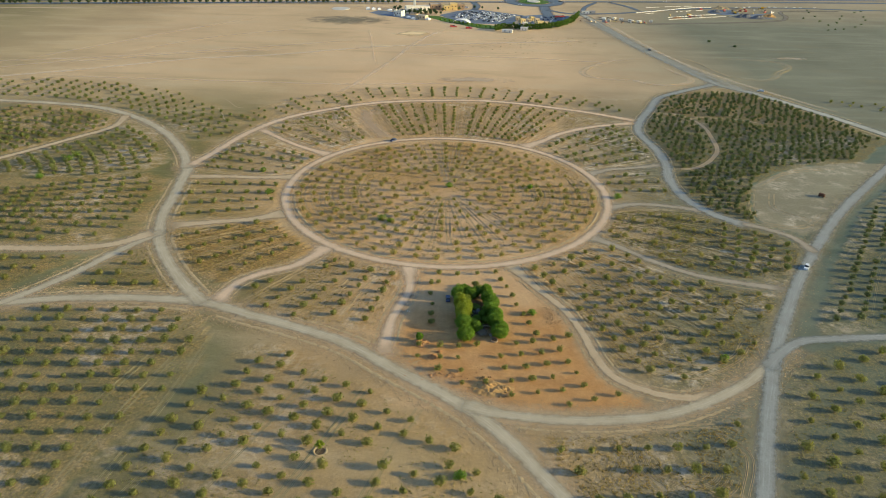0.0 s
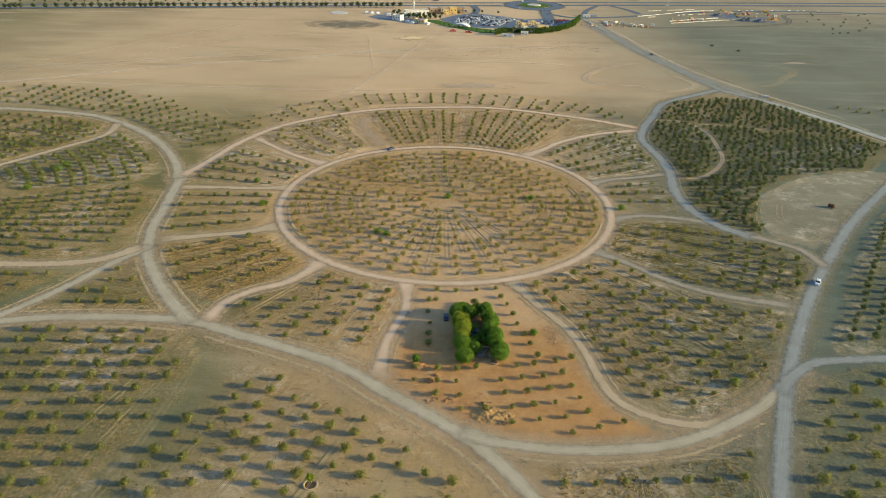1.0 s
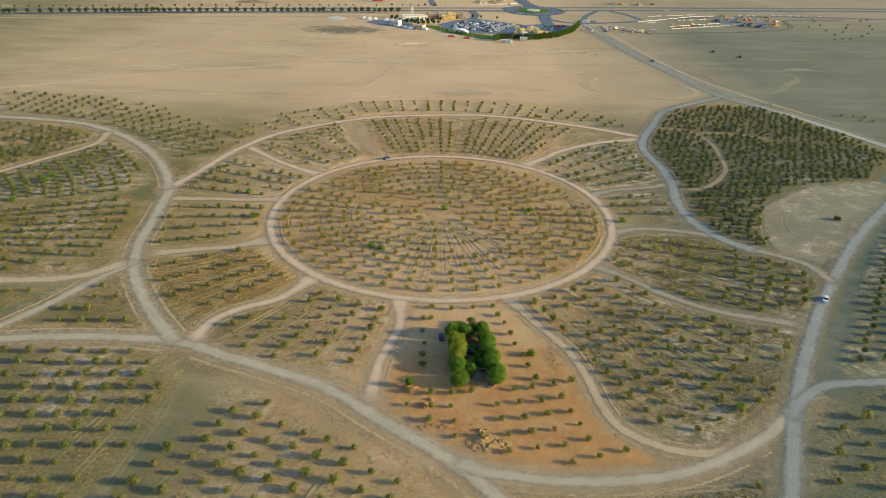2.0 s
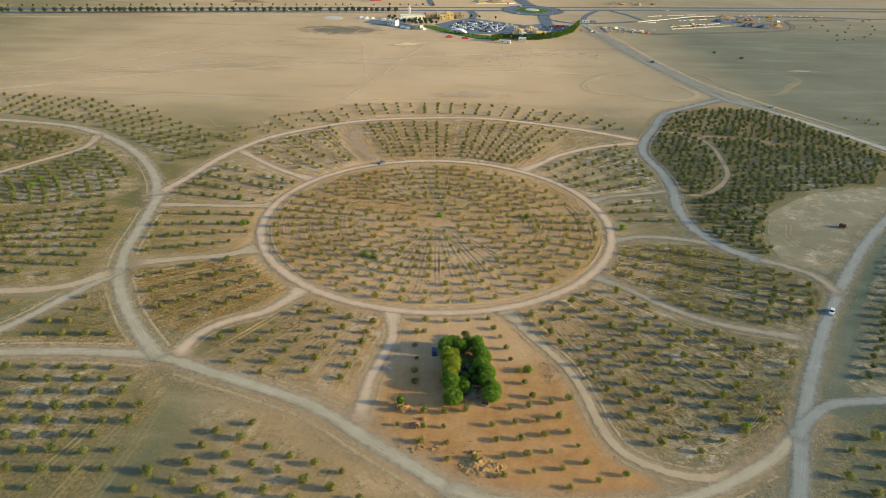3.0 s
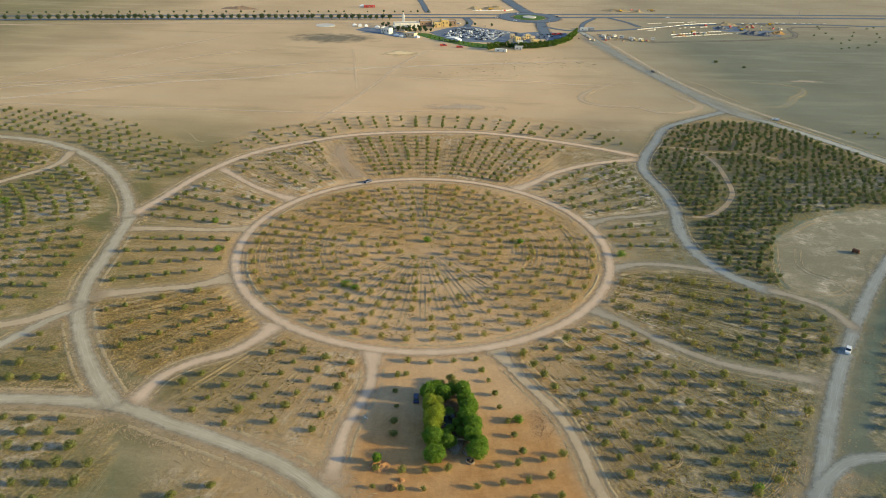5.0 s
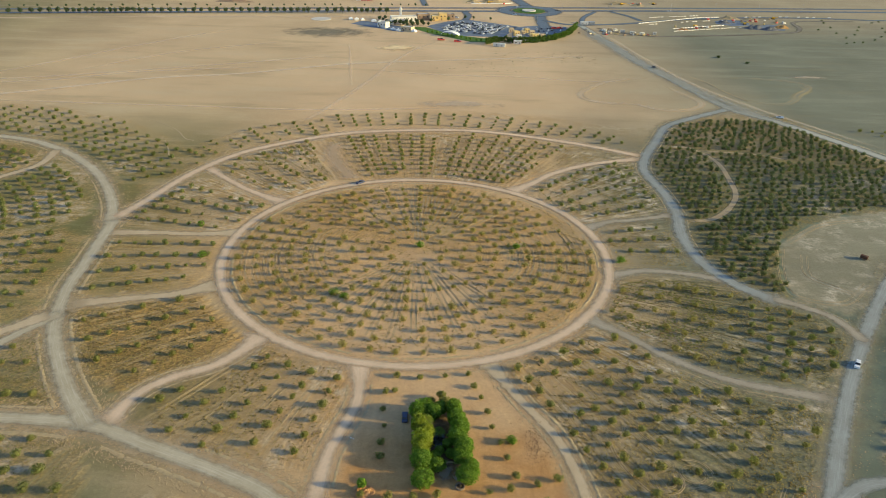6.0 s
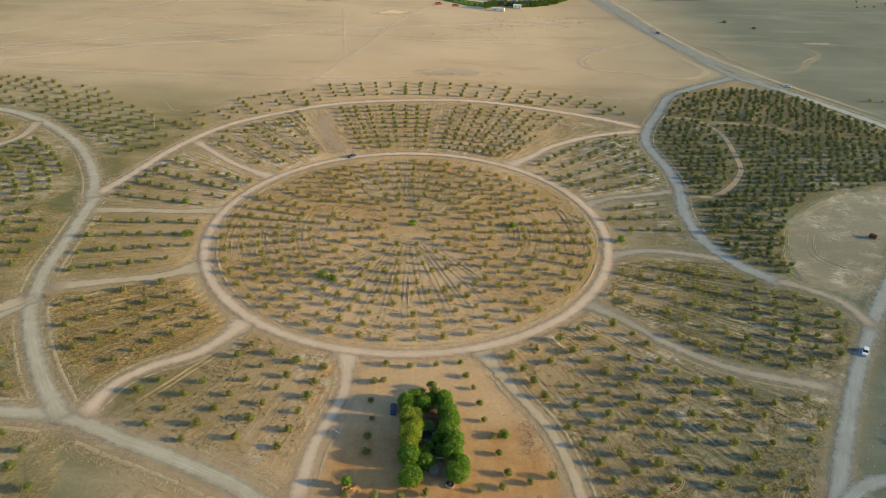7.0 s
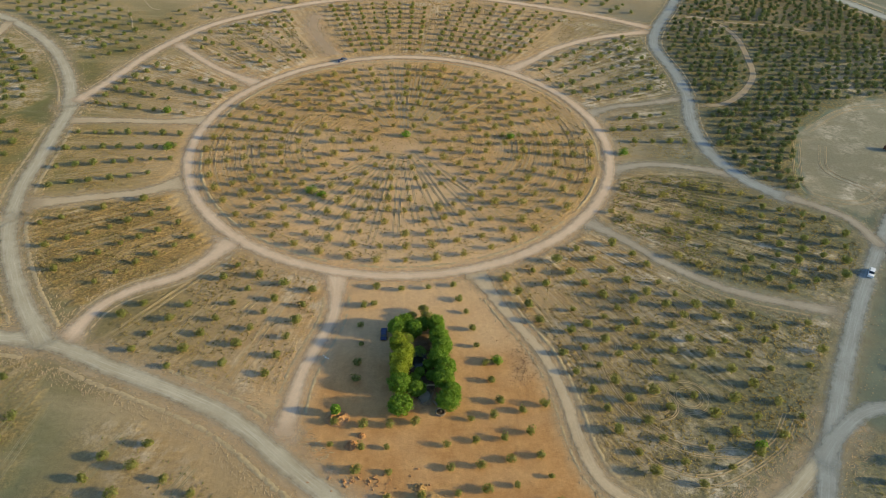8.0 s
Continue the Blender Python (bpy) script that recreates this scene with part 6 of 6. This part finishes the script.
def house(x, y, w, d, h, turn, mat, label, windows=3, parapet=0.7, crenels=False, name="building"):
    """A flat-roofed block: walls, roof, parapet, door and windows."""
    ob = tagged(new(name), label, "building")
    ob.matrix_basis = pose(x, y, 0, 0, 0, turn)
    part("wall", block(bmesh.new(), 0, 0, 0, w, d, h), mat, ob)
    part("roof", block(bmesh.new(), 0, 0, h, w - 0.6, d - 0.6, 0.12), CONCRETE, ob)
    bm = bmesh.new()
    for px, py, sx, sy in ((0, d / 2 - 0.15, w, 0.3), (0, -d / 2 + 0.15, w, 0.3), (w / 2 - 0.15, 0, 0.3, d - 0.6), (-w / 2 + 0.15, 0, 0.3, d - 0.6)):
        block(bm, px, py, h, sx, sy, parapet)
        if crenels:
            k = int(max(sx, sy) / 1.6)
            for i in range(k):
                t = (i + 0.5) / k - 0.5
                block(bm, px + (t * sx if sx > sy else 0), py + (t * sy if sy > sx else 0), h + parapet, min(sx, 0.8), min(sy, 0.8), 0.7)
    part("parapet", bm, mat, ob)
    part("door", block(bmesh.new(), -w * 0.2, -d / 2 - 0.02, 0, 1.4, 0.12, 2.3), BROWN, ob)
    for i in range(windows):
        wx = (i + 0.5) / windows * w - w / 2
        wi = part("window", block(bmesh.new(), wx, -d / 2 - 0.02, h * 0.5, 1.2, 0.10, min(1.5, h * 0.3)), PANE, ob)
        part("sill", block(bmesh.new(), wx, -d / 2 - 0.08, h * 0.5 - 0.14, 1.5, 0.25, 0.12), mat, wi)
    return ob


house(-62, 889, 11, 8, 5.2, -30, PLASTER, "white fort-like building with a notched parapet", 3, 0.8, True)
house(-42, 928, 30, 11, 5.5, 14, PLASTER, "long white building with a pale roof", 7)
house(-48, 910, 16, 7, 4.5, 10, PLASTER, "low white annex before a long building", 4)
house(-34, 871, 13, 8, 4.2, -25, BEIGE, "low beige building at the edge of the sand", 3)
house(-20, 944, 14, 11, 6.0, 12, BROWN, "brown flat-roofed building of one storey", 3)
house(-6, 938, 8, 8, 5.6, 12, OCHRE, "ochre flat-roofed building beside a brown one", 2)
house(3, 944, 9, 8, 7.4, 12, OCHRE, "tall ochre flat-roofed building", 2)
house(12, 948, 9, 8, 6, 12, BROWN, "small brown flat-roofed building", 2)
for x, y, w, d, h, m in ((80, 878, 6, 5, 5, BEIGE), (84, 858, 7, 6, 6, OCHRE), (86, 846, 6, 5, 4, PLASTER), (97, 876, 6, 6, 5.5, OCHRE), (101, 862, 6, 5, 6.5, BEIGE), (103, 848, 9, 6, 5.5, OCHRE), (112, 852, 6, 5, 4, BEIGE), (92, 868, 5, 5, 4, BEIGE)):
    house(x, y, w * 0.85, d * 0.85, h * 0.75, 12 + (x % 5) * 3, m, "small cube-shaped stall building beside the car park", 2)


def minaret(x, y):
    ob = tagged(new("tower"), "slim white tower beside a long building", "tower")
    ob.matrix_basis = pose(x, y, 0)
    part("shaft", block(bmesh.new(), 0, 0, 0, 3.0, 3.0, 13, 0.1, (0.85, 0.85)), PLASTER, ob)
    part("gallery", drum(bmesh.new(), 0, 0, 11.5, 2.1, 0.6, 14), PLASTER, ob)
    part("cap", drum(bmesh.new(), 0, 0, 13, 1.2, 3.0, 14, r2=0.1), PLASTER, ob)


minaret(-46, 937)


def tent(x, y, w, d, h, turn, label="white peaked tent on open ground"):
    ob = tagged(new("tent"), label, "tent", "white tents")
    ob.matrix_basis = pose(x, y, 0, 0, 0, turn)
    part("side_cloth", block(bmesh.new(), 0, 0, 0, w, d, h * 0.5), TENT, ob)
    part("roof_cloth", block(bmesh.new(), 0, 0, h * 0.5, w * 1.08, d * 1.08, h * 0.5, 0, (0.06, 0.06)), TENT, ob)


for x, y, w, d, h, a in ((-104, 930, 6, 6, 4.5, 10), (-97, 928, 6, 6, 4.5, 10), (-90, 929, 5, 5, 4, 20), (-76, 921, 7, 6, 4.2, 0), (-68, 915, 5, 5, 4, 30), (-50, 874, 6, 5, 3.8, -20), (-44, 868, 6, 5, 3.8, -20), (-27, 866, 7, 6, 4, -30)):
    tent(x, y, w * 0.8, d * 0.8, h * 0.72, a)


def canopy(x, y, turn):
    ob = tagged(new("canopy"), "pale arched canopy over parking bays", "canopy")
    ob.matrix_basis = pose(x, y, 0, 0, 0, turn)
    v, k = [], 13
    for i in range(k):
        a = math.pi * i / (k - 1)
        for yy in (-4.0, 4.0):
            v.append((-9.5 * math.cos(a), yy, 1.2 + 3.6 * math.sin(a)))
            v.append((-9.3 * math.cos(a), yy, 1.0 + 3.6 * math.sin(a)))
    f = []
    for i in range(k - 1):
        a, b = i * 4, (i + 1) * 4
        f += [(a, b, b + 2, a + 2), (a + 1, a + 3, b + 3, b + 1), (a, a + 1, b + 1, b), (a + 2, b + 2, b + 3, a + 3)]
    place("cover", mesh_of("cover", np.array(v), np.array(f), TENT), ob)
    for px in (-9.2, 9.2):
        for py in (-3.6, 3.6):
            part("post", drum(bmesh.new(), px, py, 0, 0.12, 1.4, 8), POLE, ob)


canopy(13, 849, -20)


def cabin(x, y, w, d, h, turn, mat, label):
    ob = tagged(new("site_cabin"), label, "cabin")
    ob.matrix_basis = pose(x, y, 0, 0, 0, turn)
    part("shell", block(bmesh.new(), 0, 0, 0.3, w, d, h, 0.06), mat, ob)
    part("base_rail", block(bmesh.new(), 0, 0, 0, w * 0.9, d * 0.8, 0.32), STEEL, ob)
    part("door", block(bmesh.new(), w * 0.25, -d / 2 - 0.02, 0.35, 0.95, 0.08, 2.1), STEEL, ob)
    part("window", block(bmesh.new(), -w * 0.2, -d / 2 - 0.02, 1.3, 1.4, 0.08, 0.9), PANE, ob)


cabin(62.5, 800, 12, 3, 3.0, -14, PLASTER, "white site cabin beside the hedge")
cabin(82, 814, 8, 3, 3.4, -4, PLASTER, "short white site cabin beside the hedge")
cabin(170, 936, 9, 3, 3, 0, PLASTER, "white site cabin beside a service road")
cabin(178, 938, 9, 3, 3, 5, STEEL, "grey site cabin beside a service road")
for x, y, w, m, a in ((186, 896, 5, PLASTER, 10), (193, 902, 6, BEIGE, 0), (199, 898, 4, PLASTER, 30), (206, 892, 5, PLASTER, -10), (215, 886, 4, PLASTER, 0), (190, 884, 4, PLASTER, 0), (225, 880, 5, PLASTER, 15), (240, 884, 4, PLASTER, 0)):
    cabin(x, y, w, 2.4, 2.4, a, m, "small pale store cabin on the works site")


# far trees: the row along the highway, the hedge, the palms of the settlement
FAR = []
for i in range(4):
    f = np.random.default_rng(40 + i)
    FAR.append((puff_crown(f, 3.0, 1.0, 7.4, 300, 0.62), trunk_shape(f, 3.4, 0.2, 3)))
models = {}


def street_tree(x, y, s, k, mat, label, group):
    if (k, mat.name) not in models:
        ob = tree_thing("street_tree", *FAR[k], mat, label, "tree", group)
        models[k, mat.name] = ob
        ob.matrix_basis = pose(x, y, 0)
    else:
        ob = copy_thing(models[k, mat.name], pose(x, y, 0, 0, 0, (x * 37) % 360))
    ob.scale = (s, s, s)


row = glide([(-1000, 822), (-524, 908), (-338, 940), (-160, 967), (-66, 978)], 8.3)
for i, (x, y) in enumerate(row):
    street_tree(x + g.normal() * 0.3, y + g.normal() * 0.3, 1.10 + 0.16 * g.random(), (i * 7 // 3) % 4, LEAF_FAR, "dark green street tree in a row along the highway", "trees along the highway")
for i, (x, y) in enumerate(glide([(-900, 890), (-520, 960), (-130, 1026), (-20, 1042)], 15)):
    street_tree(x + g.normal(), y + g.normal(), 0.45 + 0.2 * g.random(), i % 4, LEAF_FAR, "small dark street tree beyond the highway", "small trees beyond the highway")
for x, y, s in ((-50, 905, 1.0), (-44, 903, 1.1), (-38, 906, 1.1), (-32, 908, 1.05), (-26, 908, 1.1), (-20, 910, 1.0), (-56, 900, 0.9), (-70, 930, 0.9), (-64, 934, 0.9), (-10, 925, 0.8), (10, 936, 0.8), (-36, 893, 0.9), (-30, 896, 0.95), (-24, 898, 0.9), (-40, 899, 0.95), (-18, 900, 0.9), (-12, 902, 0.8), (-60, 912, 0.8), (-54, 916, 0.85), (30, 952, 0.8), (40, 950, 0.7), (-66, 925, 0.7), (60, 946, 0.7)):
    street_tree(x, y, s, int(abs(x)) % 4, LEAF_FAR, "dense dark tree among the far buildings", "trees of the settlement")
for i, (x, y) in enumerate(glide([(-12, 862), (10, 848), (34, 826), (50, 818)], 5.5)):
    street_tree(x, y, 0.5 + 0.1 * g.random(), i % 4, LEAF_LUSH, "small green tree along the lawn", "trees of the settlement")

LEAF_HEDGE = leaf_material("hedge_leaves", (0.040, 0.085, 0.016), (0.110, 0.190, 0.035), dryness=0.05)
hedge = tagged(new("hedge"), "tall dense green hedge curving round the car park", "hedge")
hl = glide([(50, 808), (58, 818), (69, 822), (83, 818), (102, 825), (122, 839), (138, 862), (149, 888), (157, 912)], 2.2)
f = np.random.default_rng(77)
hv = [(crown_shape(f, 3.0, 0.4, 6.6 + f.random(), 10, 16, 0.75)[0] + (x, y, 0), np.arange(10 * 16 * 4).reshape(-1, 4)) for x, y in hl]
place("leaves", mesh_of("leaves", *join(hv), LEAF_HEDGE), hedge)
place("stems", mesh_of("stems", *join([(t[0] + (x, y, 0), t[1]) for (x, y) in hl for t in (tube([(0, 0, 0), (0, 0, 1.4)], [0.12, 0.08], 5),)]), BARK), hedge)


def wall_run(pts, h, t, mat, label, name="low_wall", category="wall"):
    line = glide(pts, 5.0)
    n = sides(line)
    v = np.stack([np.c_[line - n * t / 2, np.zeros(len(line))], np.c_[line - n * t / 2, np.full(len(line), h)], np.c_[line + n * t / 2, np.full(len(line), h)], np.c_[line + n * t / 2, np.zeros(len(line))]], 1).reshape(-1, 3)
    tagged(place(name, mesh_of(name, v, sheet_faces(len(line), 4), mat)), label, category)


GREY_SPOIL = earth_material("grey_spoil", (0.20, 0.20, 0.20), (0.12, 0.12, 0.125))


def barrier_line(pts, mat, label, seed, share=0.75):
    """Concrete road barriers, one by one, with gaps where some are missing."""
    b = np.random.default_rng(seed)
    line = glide(pts, 4.0)
    n = sides(line)
    shape = block(bmesh.new(), 0, 0, 0, 3.6, 0.8, 1.0, 0.1, (1.0, 0.45))
    me = bpy.data.meshes.new("road_barrier")
    shape.to_mesh(me)
    shape.free()
    me.materials.append(mat)
    for i, (x, y) in enumerate(line):
        if b.random() < share:
            ob = place("road_barrier", me)
            ob.matrix_basis = pose(x + 0.3 * b.normal(), y + 0.3 * b.normal(), 0, 0, 0, math.degrees(math.atan2(n[i][1], n[i][0])) - 90 + 5 * b.normal())
            tagged(ob, label, "barrier", "barriers on the works site")


for k, (pts, share) in enumerate((([(239, 950), (280, 974), (319, 998), (350, 1008)], 1.0), ([(262, 994), (287, 1002), (330, 1016)], 0.9), ([(272, 920), (300, 934), (337, 950)], 0.97), ([(268, 905), (310, 922), (358, 941)], 0.97),
                               ([(380, 1012), (440, 1022), (520, 1026)], 0.35), ([(250, 945), (300, 968), (330, 980)], 0.35))):
    barrier_line(pts, CONCRETE if k % 2 else PLASTER, "pale concrete road barrier on the works site", 60 + k, share)
wall_run([(40, 1068), (80, 1075), (96, 1084)], 0.9, 0.5, TENT, "line of white kerb stones beside the road", "kerb", "kerb")
yard("pavement", [(334, 962), (338, 980), (352, 992), (380, 986), (372, 955), (350, 950)], 0.1, ASPHALT, "fresh dark tarmac on the works site", "works site")
yard("pavement", [(376, 950), (398, 966), (416, 956), (402, 926), (384, 928)], 0.1, ASPHALT, "fresh dark tarmac on the works site", "works site")
for x, y, rx, ry, h, m, s in ((404, 944, 10, 6, 2.6, YELLOW_SAND, 31), (370, 936, 12, 8, 3.4, GREY_SPOIL, 32), (386, 930, 12, 7, 3.0, GREY_SPOIL, 34), (345, 968, 9, 6, 2.6, GREY_SPOIL, 36), (362, 1000, 14, 5, 2.5, BERM, 33), (388, 996, 10, 4, 2.0, BERM, 35), (280, 914, 8, 4, 1.8, RED_EARTH, 37), (70, 1092, 18, 6, 3.0, BERM, 39), (42, 1088, 9, 4, 2.4, BERM, 41),
                           (-270, 1040, 26, 7, 2.6, BROWN, 43), (240, 1096, 22, 6, 2.5, BERM, 45), (268, 1088, 10, 5, 2.2, BERM, 47)):
    mound("spoil_mound", x, y, rx, ry, h, m, "uneven heap of dug earth on the works site", s)


def digger(x, y, turn, s=1.0):
    ob = tagged(new("excavator"), "yellow excavator on the works site", "excavator")
    ob.matrix_basis = pose(x, y, 0, 0, 0, turn)
    ob.scale = (s, s, s)
    for yy in (-1.2, 1.2):
        part("track", block(bmesh.new(), 0, yy, 0, 3.8, 0.6, 0.9, 0.25), RUBBER, ob)
    part("cab", block(bmesh.new(), -0.2, 0, 0.95, 3.0, 2.6, 1.9, 0.12), YELLOW, ob)
    part("boom", block(bmesh.new(), 3.0, 0, 1.6, 4.0, 0.5, 0.6, 0.05, (1, 1), (1.6, 0)), YELLOW, ob)
    part("bucket", block(bmesh.new(), 5.4, 0, 0.3, 1.1, 1.2, 1.1, 0.1), STEEL, ob)


def material_stack(x, y, w, d, h, turn, mat):
    ob = tagged(new("material_stack"), "stack of building material on pallets", "stack", "stacks on the works site")
    ob.matrix_basis = pose(x, y, 0, 0, 0, turn)
    part("pallet", block(bmesh.new(), 0, 0, 0, w, d, 0.2), BROWN, ob)
    part("load", block(bmesh.new(), 0, 0, 0.2, w * 0.95, d * 0.92, h, 0.08, (0.95, 0.93)), mat, ob)


sg = np.random.default_rng(90)
for cx, cy, n, sx, sy in ((195, 886, 22, 18, 9), (225, 878, 8, 7, 3), (345, 985, 10, 30, 8), (384, 980, 9, 6, 5), (300, 930, 8, 18, 6), (420, 985, 8, 12, 8), (262, 1100, 12, 24, 4), (60, 1078, 8, 22, 4)):
    for _ in range(n):
        material_stack(cx + sx * sg.normal(), cy + sy * sg.normal(), 1.5 + 2.5 * sg.random(), 1.2 + sg.random(), 0.8 + 1.2 * sg.random(), 180 * sg.random(),
                       [PLASTER, BEIGE, BROWN, STEEL, RED, OCHRE][sg.integers(0, 6)])
for x, y, r in ((472, 982, 2.6), (466, 951, 2.4), (456, 914, 2.8), (454, 887, 2.6), (473, 907, 2.4), (461, 864, 2.2), (536, 990, 2.8), (440, 857, 2.2), (451, 863, 2.0), (490, 935, 2.6), (505, 960, 2.2), (520, 930, 2.4), (482, 880, 2.4), (500, 900, 2.0), (445, 935, 2.2), (530, 955, 2.2), (550, 1000, 2.6), (478, 1000, 2.2)):
    lone_bush(x, y, r, r * 0.8, LEAF_FAR, "low dark desert shrub in open sand", 8, 8)


for x, y, a in ((246, 1092, 20), (292, 1102, 160), (300, 936, 40), (368, 962, 90), (64, 1080, 10), (420, 1006, 0)):
    digger(x, y, a, 1.0)


def lamp_post(x, y, h=11.0):
    ob = tagged(new("street_lamp"), "tall thin grey street lamp", "street lamp", "street lamps")
    ob.matrix_basis = pose(x, y, 0)
    place("pole", mesh_of("pole", *tube([(0, 0, 0), (0, 0, h * 0.6), (0, 0, h), (1.4, 0, h + 0.3)], [0.14, 0.11, 0.08, 0.06], 6), STEEL), ob)
    part("head", block(bmesh.new(), 1.7, 0, h + 0.2, 0.9, 0.35, 0.16, 0.04), STEEL, ob)


for x, y in ((40, 1000), (75, 1005), (155, 1018), (185, 1022), (215, 1026), (130, 948), (114, 930), (20, 900), (50, 890), (60, 870)):
    lamp_post(x, y)
for x, y in ((300, 1042), (360, 1050), (420, 1056), (480, 1062), (-30, 1000), (-5, 1004)):
    lamp_post(x, y)
tent(-112, 1078, 7, 6, 4, 0)
cabin(-104, 1076, 10, 4, 3, 5, RED, "red painted site cabin far over the sand")
cabin(-98, 1077, 7, 4, 3, 15, RED, "red painted site cabin far over the sand")
